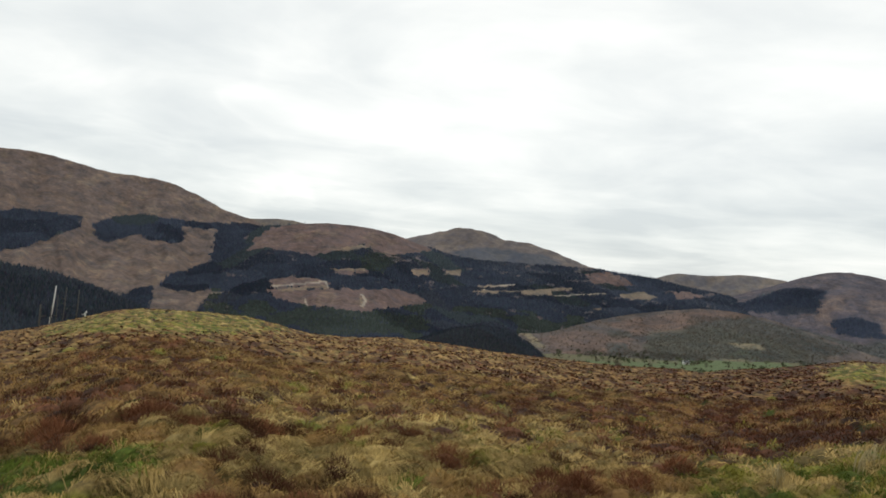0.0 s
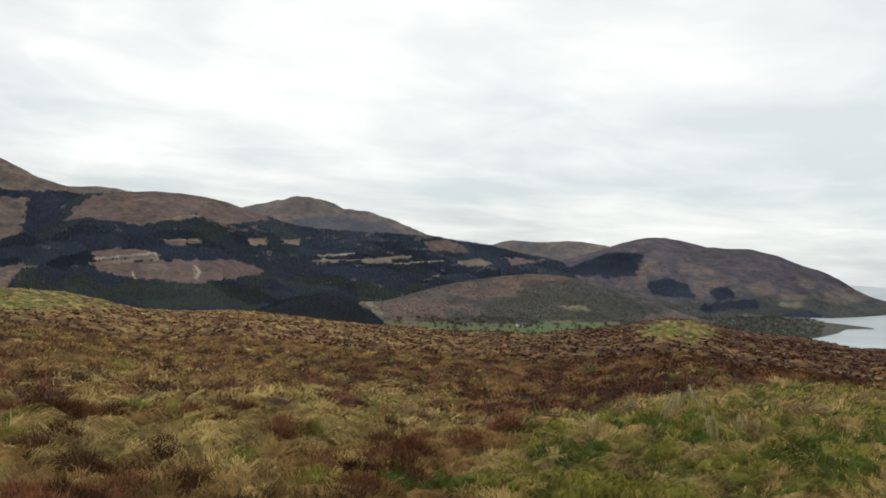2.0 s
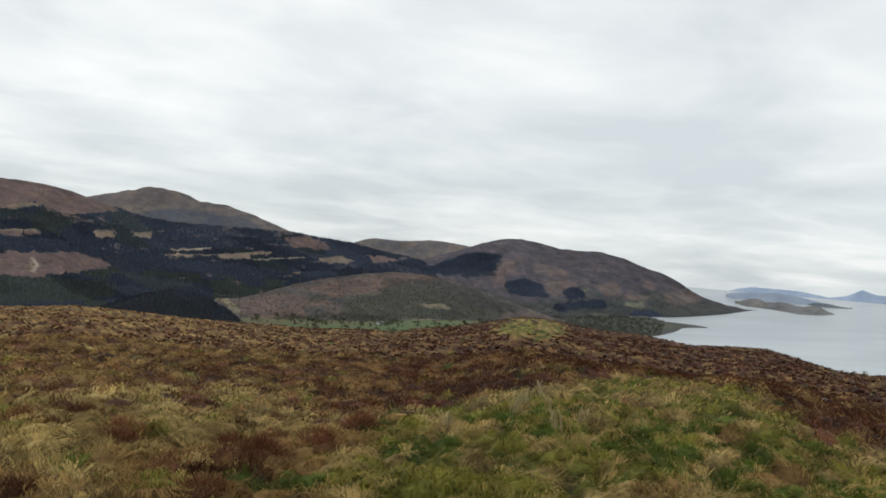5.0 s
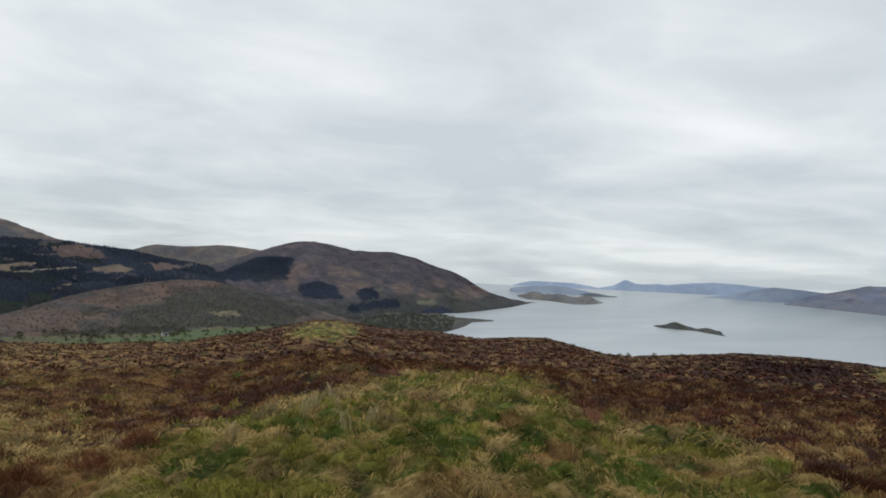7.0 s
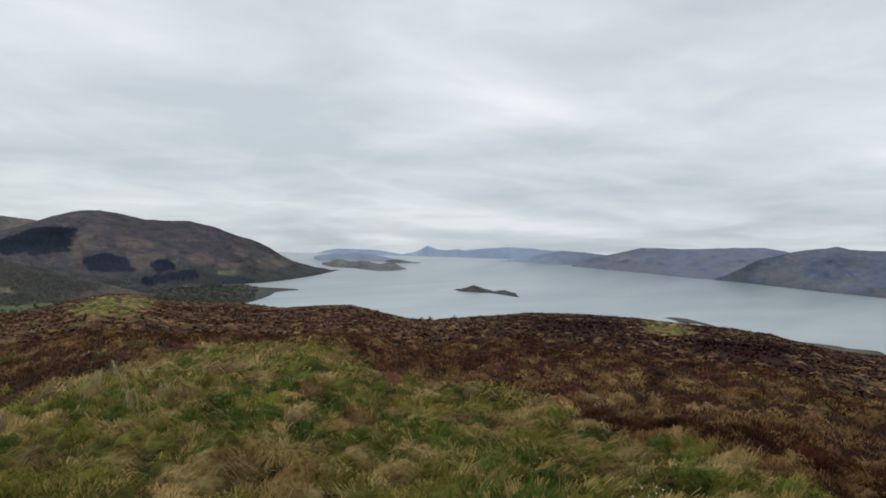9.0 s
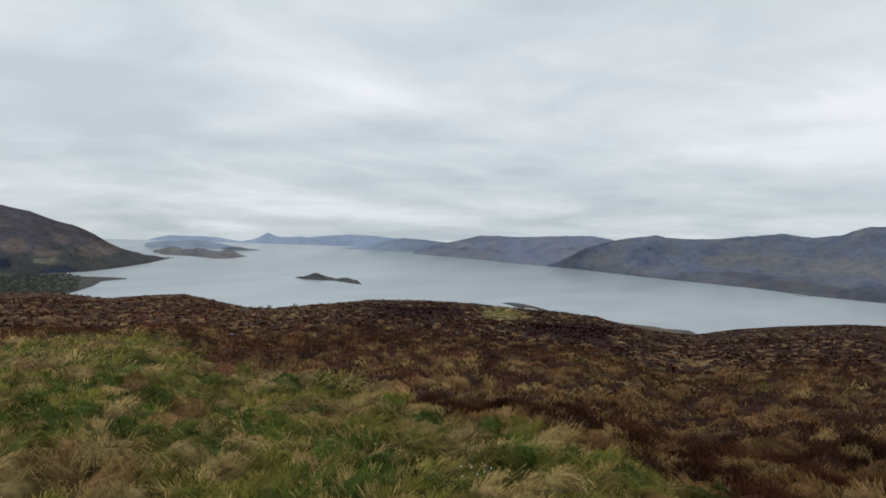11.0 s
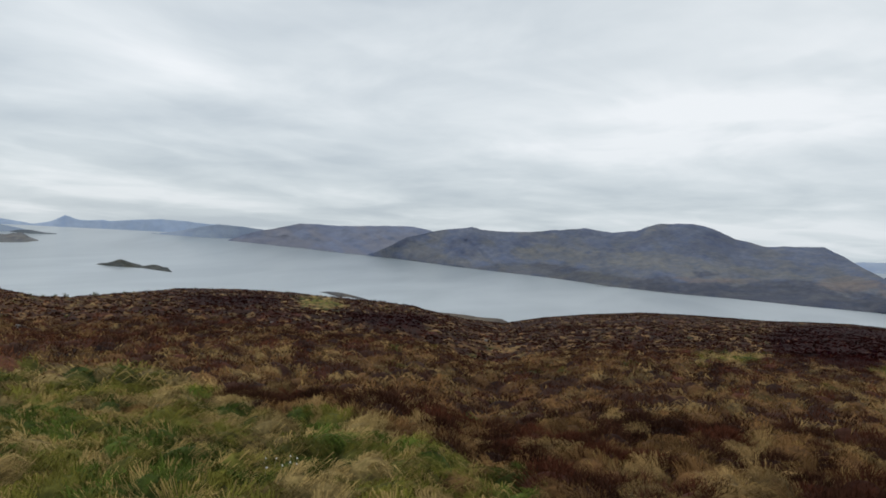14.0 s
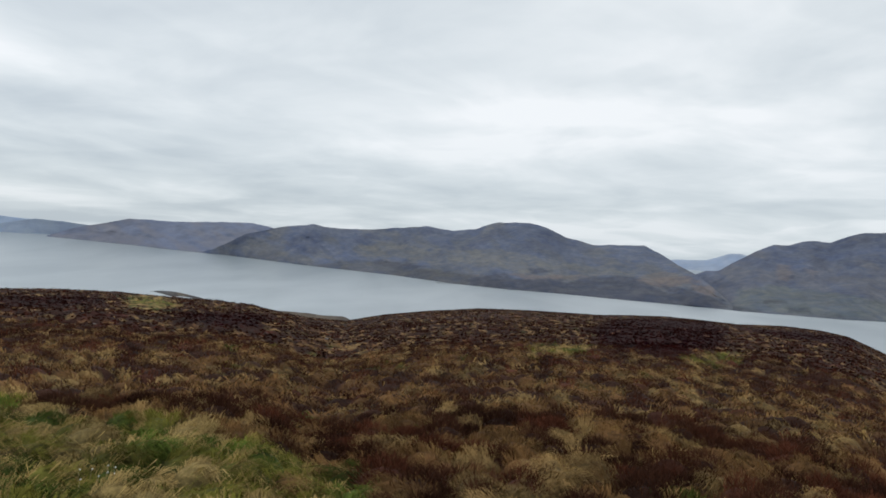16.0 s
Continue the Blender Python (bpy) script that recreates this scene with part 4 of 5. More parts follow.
# both mountains across the loch also have haze blue mixed into their cover
Hill("hill_loch_mountain", "broad grey-brown mountain rising from the far shore", M3_SKY, SHORE, None, [(-69, 3700), (-72, 3760), (-75, 3950), (-80, 4200), (-92, 4200), (-104, 4000), (-107, 2960), (-109.8, 2680)], moorland((0.128, 0.146, 0.202), woods=M_WOODS, tans=M_TANS, crags_and_shade=M_CRAGS_AND_SHADE, seed=30, dark=0.2, gaps=0.5, wood=(0.080, 0.086, 0.108), pale=0.06, speckle=0.12, second=(0.146, 0.149, 0.158), tan=(0.165, 0.15, 0.145), sweep=0.45, patches=[(M_OLIVE, (0.168, 0.168, 0.168), 0.75), (M_APRON, (0.105, 0.108, 0.120), 0.8), (M_DARK, (0.072, 0.078, 0.104), 0.9), (M_BROWN, (0.168, 0.142, 0.138), 0.8)]), material=FAR, relief=140, rise=0.85, ragged=0.05)
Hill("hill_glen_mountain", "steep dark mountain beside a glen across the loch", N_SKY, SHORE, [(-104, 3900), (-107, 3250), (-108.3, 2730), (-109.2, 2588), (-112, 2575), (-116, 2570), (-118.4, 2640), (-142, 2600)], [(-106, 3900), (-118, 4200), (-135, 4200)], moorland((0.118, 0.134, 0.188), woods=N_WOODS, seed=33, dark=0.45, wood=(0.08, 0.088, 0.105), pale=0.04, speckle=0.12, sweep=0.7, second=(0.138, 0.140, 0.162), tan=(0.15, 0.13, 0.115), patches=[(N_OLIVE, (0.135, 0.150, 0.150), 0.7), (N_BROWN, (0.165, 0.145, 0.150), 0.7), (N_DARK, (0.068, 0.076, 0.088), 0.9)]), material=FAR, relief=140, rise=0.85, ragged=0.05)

Hill("hill_pale_ridge", "pale brown ridge behind the shoulder of the hill", B_SKY, 0.0, 4200, 4500, moorland((0.17, 0.145, 0.125), seed=2), material=FAR, rows=20)
Hill("hill_far_summit", "rocky brown summit far up the glen", D_SKY, -1.5, 3700, 4500, moorland((0.145, 0.122, 0.115), woods=D_WOODS, seed=41, dark=0.6, wood=(0.075, 0.08, 0.095), speckle=0.15, pale=0.15), material=FAR, relief=60, ragged=0.08)
Hill("hill_low_far_ridge", "low brown ridge closing the glen", F_SKY, -2.0, 4000, 4400, moorland((0.145, 0.13, 0.128), seed=44, dark=0.4), material=FAR, relief=30, rows=30)
HILL_A = Hill("hill_great_shoulder", "great brown hill with dark conifer blocks on its slopes", A_SKY, -6.5, 1500, 3800, moorland(BROWN, woods=A_WOODS, seed=50, dark=0.6, second=(0.126, 0.089, 0.072)), relief=190, rise=0.9, ragged=0.07)
HILL_C = Hill("hill_wooded_dome", "rounded brown hill clad in conifer plantations with felled clearings", C_SKY, [(22, -7), (-4, -7), (-6, -5.0), (-9, -4.2), (-12, -3.2), (-16, -2.3), (-22, -2.0), (-26, -3.2)], [(22, 1200), (-4, 1200), (-6, 1900), (-12, 2550), (-26, 2750)], [(16, 3000), (0, 3200), (-22, 3500)], moorland(FELLED, seed=56, wood_base=True, clear=C_CLEAR, tans=C_TANS + C_GLADES, tracks=C_TRACKS), relief=130, rise=0.9)
# the headland's brown has some haze blue mixed in
HILL_W = Hill("hill_headland", "brown heathery headland sloping down to the loch", W_SKY, W_FOOT, None, [(-17, 3500), (-28, 3700), (-37, 3700), (-41, 3720), (-44.5, 3760)], moorland((0.076, 0.067, 0.080), tan=(0.175, 0.125, 0.102), pale=0.2, woods=W_WOODS, scrub=W_SCRUB, seed=62, dark=0.4, patches=[(W_HEATH, (0.062, 0.054, 0.064), 0.7), (W_BRACKEN, (0.140, 0.104, 0.092), 0.8), (W_DARK, (0.052, 0.058, 0.062), 0.75), (W_FIELDS, (0.175, 0.175, 0.115), 0.85)]), relief=110, rise=0.9, ragged=0.05)
HILL_G = Hill("hill_bracken_ridge", "low bracken-brown ridge with birch scrub above the fields", G_SKY, G_FOOT, None, [(-5, 1750), (-12, 2200), (-20, 2500), (-30, 2300)], moorland((0.088, 0.072, 0.066), pale=0.12, scrub=G_SCRUB, greens=G_GREENS, seed=66, dark=0.4, patches=[(G_BRACKEN, (0.125, 0.080, 0.064), 0.7), (G_OLIVE, (0.078, 0.080, 0.062), 0.75), (G_DARK, (0.050, 0.054, 0.050), 0.9), (G_PALE, (0.20, 0.165, 0.105), 0.85)]), relief=50)
HILL_S = Hill("shore_flat", "low wooded shore with a stony spit", SPIT_SKY, SPIT_FOOT, None, [(a, float(shore_at(np.array(e)))) for a, e in SPIT_SKY], moorland((0.085, 0.088, 0.072), seed=68), relief=3, ragged=0.0, rows=40, flat=True)
HILL_H = Hill("hill_dark_wood", "low rise under dark spruce wood", H_SKY, -7.0, 900, 1250, moorland((0.034, 0.039, 0.047), wood_base=True, wood=(0.034, 0.039, 0.047), seed=70), relief=20, rows=30)
HILL_I = Hill("hill_near_wood", "near slope under a dark spruce plantation", I_SKY, -8.0, 420, 900, moorland((0.030, 0.036, 0.040), wood_base=True, wood=(0.030, 0.036, 0.040), seed=72), relief=15, rows=30)
Hill("hill_lower_moor", "lower grey-brown moor beyond the brow", [(-74, -5.7), (-75.6, -5.22), (-76.8, -5.29), (-78.5, -5.36), (-79.8, -5.5), (-80.9, -5.5), (-81.3, -5.52), (-81.8, -5.75), (-83, -6.4)], -12.0, 380, 520, moorland((0.105, 0.088, 0.072), seed=76), relief=6, rows=24, ragged=0.02)
Hill("rocky_point", "low rocky point on the near shore", R_SKY, [(-67, -4.4), (-67.9, -4.2), (-68.4, -4.31), (-68.9, -4.45), (-70, -4.8), (-75, -5.4)], None, [(a, float(shore_at(np.array(e))) * 0.995) for a, e in R_SKY], moorland((0.085, 0.08, 0.078), seed=74), relief=2, rows=12, ragged=0.01)

# ---- islands ----
Hill("island", "small rocky green-brown island with two humps", S_SKY, S_FOOT, None, 2950, moorland((0.080, 0.083, 0.075), seed=80, dark=0.6, pale=0.1, speckle=0.6), rise=0.8, relief=6, ragged=0.07, step_az=0.04, rows=24, thing=True)
# haze over the sound is painted into the farther islands' colours
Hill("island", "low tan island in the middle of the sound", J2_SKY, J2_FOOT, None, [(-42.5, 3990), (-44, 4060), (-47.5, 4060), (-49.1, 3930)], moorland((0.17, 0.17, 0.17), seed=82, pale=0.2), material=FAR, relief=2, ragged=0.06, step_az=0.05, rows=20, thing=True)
Hill("island", "long island behind the tan one, painted in hazy blue-grey", J1_SKY, [(-42, -0.75), (-43, -0.9), (-48.5, -0.80)], None, 4230, far_paint((0.29, 0.34, 0.42), 84, 0.1), material=DISTANT, relief=2, step_az=0.06, rows=16, thing=True)
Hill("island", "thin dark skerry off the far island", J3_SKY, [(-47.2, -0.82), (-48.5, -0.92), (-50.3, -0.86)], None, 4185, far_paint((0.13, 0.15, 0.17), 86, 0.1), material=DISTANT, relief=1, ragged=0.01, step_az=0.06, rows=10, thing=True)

# ---- woods on the hills ----


def scatter(polys, per_degree, az_range=None):
    """Random bearings and elevations inside patches, so many to the square degree."""
    out = []
    for p in polys:
        q = np.array(p, float)
        (a0, e0), (a1, e1) = q.min(0) - 0.2, q.max(0) + 0.1
        n = int((a1 - a0) * (e1 - e0) * per_degree)
        a, e = rng.uniform(a0, a1, n), rng.uniform(e0, e1, n)
        ok = soft_in([p], a, e, 0.16, 5) > rng.uniform(0.05, 0.95, n)
        out.append(np.stack([a[ok], e[ok]]))
    return np.concatenate(out, 1)


def conifers(name, label, spots, tall, colour, wide=0.30):
    """Many small spruces, planted in blocks of one age and kind."""
    # the blocks: a slanting grid with uneven edges
    p, q = spots[:, 0] * 0.87 + spots[:, 1] * 0.5, spots[:, 1] * 0.87 - spots[:, 0] * 0.5
    wander = 30 * fbm(p / 90, q / 90, 211, 3)
    bi, bj = np.floor((p + wander) / 130), np.floor((q + wander) / 210)
    age, tone, sort = (lattice(bi, bj, 220 + k) for k in range(3))
    n = len(spots)
    h = tall * rng.uniform(0.6, 1.25, n) * (0.65 + 0.55 * age)
    w = h * wide * rng.uniform(0.75, 1.25, n)
    k = 4
    ang = rng.uniform(0, 6.28, n)[:, None] + np.arange(k) * 2 * np.pi / k
    v = np.zeros((n, k + 1, 3))
    v[:, :k, :2] = np.stack([np.cos(ang), np.sin(ang)], -1) * (w[:, None] * rng.uniform(0.7, 1.25, (n, k)))[..., None]
    v[:, :k, 2] = -0.6 + h[:, None] * rng.uniform(0, 0.12, (n, k))
    v[:, k] = np.stack([rng.normal(0, 0.03, n) * h, rng.normal(0, 0.03, n) * h, h], -1)
    v += spots[:, None, :]
    j = np.arange(k)
    f = (np.arange(n) * (k + 1))[:, None, None] + np.stack([j, (j + 1) % k, 0 * j + k], -1)
    stand = 1 + 0.25 * fbm(spots[:, 0] / 170, spots[:, 1] / 170, 207, 3)[:, None]
    c = np.array(colour) * stand * (0.72 + 0.56 * tone[:, None]) * rng.uniform(0.72, 1.35, (n, 1)) + rng.normal(0, 0.003, (n, 3))
    c = np.where(sort[:, None] > 0.90, c * (1.18, 1.22, 0.95), np.where(sort[:, None] < 0.06, c * (1.15, 1.08, 1.0), c))
    c = np.repeat(np.clip(c, 0.004, 1)[:, None], k + 1, 1)
    ob = mesh_from(name, v, f.reshape(-1, 3), c, NEEDLE, smooth=False)
    return tagged(ob, label, "wood", kind="stuff")


def bushes(name, label, spots, size, colours, leaves=16, flat=0.8):
    """Rounded open crowns of many small leaf clusters."""
    n = len(spots)
    s = size * rng.uniform(0.55, 1.3, n)
    d = rng.normal(0, 1, (n, leaves, 3))
    d /= np.linalg.norm(d, axis=-1)[..., None]
    d *= rng.uniform(0.45, 1.0, (n, leaves, 1))
    centre = d * np.array([1, 1, flat]) * s[:, None, None]
    centre[..., 2] += (s * flat)[:, None]
    tri = rng.normal(0, 0.30, (n, leaves, 3, 3)) * s[:, None, None, None]
    v = spots[:, None, None, :] + centre[:, :, None, :] + tri
    f = np.arange(n * leaves * 3).reshape(-1, 3)
    pick = np.array(colours)[rng.integers(0, len(colours), n)] * rng.uniform(0.75, 1.3, (n, 1))
    c = np.repeat(np.repeat(pick[:, None, None], leaves, 1), 3, 2)
    ob = mesh_from(name, v, f, c, SCRUB, smooth=False)
    return tagged(ob, label, "scrub", kind="stuff")


def on_hill(hill, ae):
    p, ok = hill.ground(ae[0], ae[1])
    return p[ok]


def away(ae, polys):
    return ae[:, ~in_any(polys, ae[0], ae[1], 0.25, 21)]


def box_poly(a0, a1, e0, e1):
    return [(a0, e0), (a1, e0), (a1, e1), (a0, e1)]


# the first spruce tone includes haze, paler and bluer than the near woods
HAZED_SPRUCE, DARK_SPRUCE, LARCH = (0.045, 0.055, 0.079), (0.034, 0.041, 0.052), (0.052, 0.064, 0.058)
conifers("conifer_wood", "dark spruce plantation blocks on the brown hillside", on_hill(HILL_A, scatter(A_WOODS, 1150)), 8, HAZED_SPRUCE)
ae = scatter([box_poly(-25, 21, -6.0, 3.2)], 850)
keep = ~(in_any(C_CLEAR, ae[0], ae[1], 0.3, 4) | in_any(C_TANS + C_GLADES, ae[0], ae[1], 0.14, 5))
spot, ok = HILL_C.ground(ae[0], ae[1])
keep &= ok & (fbm(ae[0] * 1.1, ae[1] * 4.5, 64, 4) + rng.normal(0, 0.12, len(ae[0])) < 0.36)
green_low = ((ae[1] < -2.4) & (fbm(ae[0] * 0.6, ae[1] * 1.5, 77) > 0.1)) | (soft_in(C_GREEN, ae[0], ae[1], 0.4, 9) * rng.uniform(0.4, 1, len(ae[0])) > 0.45)
conifers("conifer_wood", "dark spruce plantation round felled clearings", spot[keep & ~green_low], 7.5, HAZED_SPRUCE)
conifers("conifer_wood", "greener larch and spruce on the lower slopes", spot[keep & green_low], 7, LARCH, 0.36)
conifers("conifer_wood", "dense dark spruce wood on a low rise", on_hill(HILL_H, scatter([box_poly(-9, 6, -6.5, -3.6)], 800)), 6.5, DARK_SPRUCE)
conifers("conifer_wood", "dark spruce wood on the near slope", on_hill(HILL_I, scatter([box_poly(17, 36, -7, -1.5)], 420)), 8, DARK_SPRUCE)
# these trees are coloured bluer still, for the haze in front of them
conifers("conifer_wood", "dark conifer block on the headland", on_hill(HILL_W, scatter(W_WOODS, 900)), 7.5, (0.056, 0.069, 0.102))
bushes("birch_scrub", "leafless birch scrub on the bracken ridge", on_hill(HILL_G, away(scatter(G_SCRUB, 620), G_PALE)), 1.25, [(0.104, 0.096, 0.080), (0.108, 0.092, 0.077), (0.096, 0.096, 0.076)], 9)
bushes("shore_scrub", "budding woodland along the foot of the headland", on_hill(HILL_W, away(scatter(W_SCRUB, 520), W_FIELDS + W_BRACKEN)), 1.6, [(0.108, 0.115, 0.106), (0.114, 0.113, 0.104), (0.098, 0.109, 0.100)], 9)
bushes("shore_scrub", "low trees on the shore flat", on_hill(HILL_S, scatter([box_poly(-38.3, -25, -4.9, -2.9)], 150)), 4.2, [(0.095, 0.10, 0.08), (0.10, 0.10, 0.08), (0.085, 0.096, 0.076)])

# ---- moor grass and heather ----


def moor_plants():
    """Flopped grass on the tussocks and cushions of heather, thinner and coarser with distance."""
    grass, heath = ([], []), ([], [])
    wind = np.array([0.45, 0.10])
    # from, to (metres), blades to the square metre, width of a blade, length, simple
    ahead, behind = (-124, 36), (36, 236)
    zones = (
        (3.6, 11, 2300, 0.0027, 0.23, False, ahead),
        (11, 28, 300, 0.0070, 0.24, False, ahead),
        (28, 70, 30, 0.028, 0.22, True, ahead),
        (70, 190, 7, 0.06, 0.20, True, ahead),
        (0.5, 3.6, 500, 0.006, 0.22, False, ahead),
        (0.5, 24, 90, 0.014, 0.24, True, behind),
    )
    for r0, r1, density, width, long, simple, (a0, a1) in zones:
        n = int(radians(a1 - a0) / 2 * (r1**2 - r0**2) * density)
        az = (rng.uniform(a0, a1, n) + 180) % 360 - 180
        r = np.sqrt(rng.uniform(r0**2, r1**2, n))
        ok = r < line(BROW_FAR, az) * 1.04
        az, r = az[ok], r[ok]
        x, y = -r * np.sin(np.radians(az)), r * np.cos(np.radians(az))
        n = len(x)
        # blades stand in locks that flop over together
        lock = 0.11 + 3.2 * width
        gx, gy = np.floor(x / lock), np.floor(y / lock)
        own = [lattice(gx, gy, 230 + k) for k in range(6)]
        lx, ly = (gx + 0.15 + 0.7 * own[0]) * lock, (gy + 0.15 + 0.7 * own[1]) * lock
        kind, d, cx, cy, u, right = near_cover(lx + rng.normal(0, 0.05, n), ly + rng.normal(0, 0.05, n))
        # away from the path heather stands in single small bushes
        kind = np.where((kind >= 4) & (d > 0.60) & (r > 7), 0, kind)
        woody = kind >= 4
        close = np.where(woody, 1.0, 0.75)
        x, y = lx + (x - lx) * close, ly + (y - ly) * close
        az, r = np.degrees(np.arctan2(-x, y)), np.hypot(x, y)
        z = ground_height(az, r) - 0.01
        root = np.stack([x, y, z], -1)
        out = np.stack([x - cx, y - cy], -1) / (CELL * 0.5)
        twist = rng.normal(0, 0.30, (n, 2))
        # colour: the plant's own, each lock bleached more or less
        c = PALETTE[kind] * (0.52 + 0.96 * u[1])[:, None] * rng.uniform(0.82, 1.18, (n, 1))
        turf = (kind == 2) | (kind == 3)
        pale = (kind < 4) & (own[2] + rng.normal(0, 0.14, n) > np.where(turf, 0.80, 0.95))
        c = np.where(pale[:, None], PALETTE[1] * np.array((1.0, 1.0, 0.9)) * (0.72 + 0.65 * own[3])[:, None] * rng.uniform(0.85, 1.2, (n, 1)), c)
        # blades low between tussocks are darkened too, shade put into their colour
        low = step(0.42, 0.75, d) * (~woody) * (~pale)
        c = c + (np.where(kind[:, None] == 0, SHADED_HOLLOW[0], SHADED_HOLLOW[3]) * 1.2 - c) * (0.7 * low)[:, None]
        c *= (1 - (right * DULLED[kind])[:, None] * DULL_TINT) * np.where(woody | pale, 1.0, 0.78 + 0.44 * own[3])[:, None]
        swirl = 3 * np.pi * grain(x / 1.1, y / 1.1, 203) + 2.4 * (own[4] - 0.5)
        sway = np.stack([np.cos(swirl), np.sin(swirl)], -1)
        size = (0.65 + 0.5 * u[2]) * (0.7 + 0.6 * own[5]) * (1 - 0.4 * low)
        L = (long * rng.uniform(0.7, 1.1, n) * size * np.where(woody, 0.34, np.where(pale, 1.1, 1.05)))[:, None]
        way = out * 0.5 + sway * 0.7 + wind * 1.3
        way /= np.linalg.norm(way, axis=1)[:, None] + 1e-6
        lay = np.where(woody[:, None], out * 0.4 + twist * 2.2, way * (0.72 + 0.3 * own[5])[:, None] + twist * 0.85)
        lift = np.where(woody, 0.95, 0.10 + 0.22 * own[1] + rng.uniform(0, 0.10, n))[:, None]
        droop = np.where(woody, 1.15, -0.25 + 0.25 * own[0] + rng.uniform(-0.08, 0.08, n))[:, None]
        w = width * rng.uniform(0.6, 1.3, (n, 1)) * np.where(woody, 2.6, 1.0)[:, None]
        if simple:
            L = L * np.where(woody, 0.95, 1.0)[:, None]
        ang = rng.uniform(0, 2 * np.pi, n)
        flat = np.stack([-lay[:, 1], lay[:, 0]], -1)
        flat /= np.linalg.norm(flat, axis=1)[:, None] + 1e-6
        flat = np.where(woody[:, None], np.stack([np.cos(ang), np.sin(ang)], -1), flat)
        side = np.concatenate([flat, rng.normal(0, 0.3, (n, 1))], -1) * w
        mid = root + np.concatenate([lay * L * 0.5, L * lift], -1)
        tip = root + np.concatenate([lay * L, L * droop], -1)
        if simple:
            v = np.stack([root - side * 1.2, root + side * 1.2, np.where(woody[:, None], tip, mid * 0.6 + tip * 0.4)], 1)
            tri = np.array([[0, 1, 2]])
        else:
            v = np.stack([root - side * 0.7, root + side * 0.7, mid - side, mid + side, tip], 1)
            tri = np.array([[0, 1, 3], [0, 3, 2], [2, 3, 4]])
        if not simple:
            # heather: sprays of fine short shoots instead of blades
            at = np.repeat(np.flatnonzero(woody), 2)
            m = len(at)
            bush = np.clip(1 - (d[at] / 0.8) ** 2, 0, 1) * (0.05 + 0.08 * u[3][at]) * rng.uniform(0, 1, m) ** 0.6
            foot = root[at] + np.concatenate([rng.normal(0, 0.035, (m, 2)), bush[:, None]], -1)
            turn = rng.uniform(0, 2 * np.pi, m)
            lean = out[at] * 0.55 + rng.normal(0, 0.45, (m, 2))
            reach = ((0.075 if width < 0.005 else 0.06) * rng.uniform(0.5, 1.3, m) * (0.7 + 0.6 * u[2][at]))[:, None]
            half = np.stack([np.cos(turn), np.sin(turn), rng.normal(0, 0.4, m)], -1) * ((1.3 if width < 0.005 else 1.0) * width * rng.uniform(0.7, 1.4, m))[:, None]
            shoot = np.stack([foot - half, foot + half, foot + np.concatenate([lean * reach, reach], -1)], 1)
            heath[0].append((shoot.reshape(-1, 3), np.arange(3 * m).reshape(-1, 3)))
            heath[1].append(np.repeat((c[at] * rng.uniform(0.9, 1.9, (m, 1)))[:, None], 3, 1).reshape(-1, 3))
        for part_of, store in ((~woody, grass), (woody, heath)):
            if store is heath and not simple:
                continue
            vv = v[part_of]
            k = vv.shape[1]
            store[0].append((vv.reshape(-1, 3), ((np.arange(len(vv)) * k)[:, None, None] + tri).reshape(-1, 3)))
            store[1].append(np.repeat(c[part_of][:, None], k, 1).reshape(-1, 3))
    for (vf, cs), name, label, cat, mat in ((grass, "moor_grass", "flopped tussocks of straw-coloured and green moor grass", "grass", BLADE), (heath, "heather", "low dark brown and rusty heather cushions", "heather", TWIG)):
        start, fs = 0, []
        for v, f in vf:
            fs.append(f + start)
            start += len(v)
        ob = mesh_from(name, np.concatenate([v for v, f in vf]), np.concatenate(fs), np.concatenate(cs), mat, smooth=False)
        tagged(ob, label, cat, kind="stuff")


moor_plants()

# ---- trees in the valley ----


def on_floor(ae):
    r = (SEA_DROP - 1.5) / np.tan(np.radians(-ae[1]))
    p = place(ae[0], ae[1], r)
    p[:, 2] = EYE - SEA_DROP + 1.3
    return p


hedge = scatter([box_poly(-26, -8, -5.7, -4.4)], 26)
near_edge = np.abs(fbm(hedge[0] * 1.1, hedge[1] * 4, 95, 2)) < 0.16
bushes("field_trees", "bare trees and hedges round the green fields", on_floor(hedge[:, near_edge]), 5.0, [(0.055, 0.06, 0.035), (0.08, 0.07, 0.05), (0.05, 0.065, 0.03)])
bushes("birch_scrub", "scattered birches and bracken on the ridge", on_hill(HILL_G, scatter([box_poly(-30, -6, -5.2, -1.0)], 30)), 2.2, [(0.118, 0.100, 0.080), (0.130, 0.102, 0.078)])
bushes("shore_scrub", "patches of low scrub and gorse on the headland", on_hill(HILL_W, scatter([box_poly(-43, -24, -3.6, 0.2)], 40)), 1.8, [(0.085, 0.08, 0.08), (0.095, 0.086, 0.078), (0.11, 0.098, 0.084)])

# ---- single things ----


def part(name, bm, material, parent, label=""):
    me = bpy.data.meshes.new(name)
    bm.to_mesh(me)
    bm.free()
    me.materials.append(material)
    for p in me.polygons:
        p.use_smooth = True
    ob = new(name, me)
    ob.parent = parent
    return tagged(ob, label)


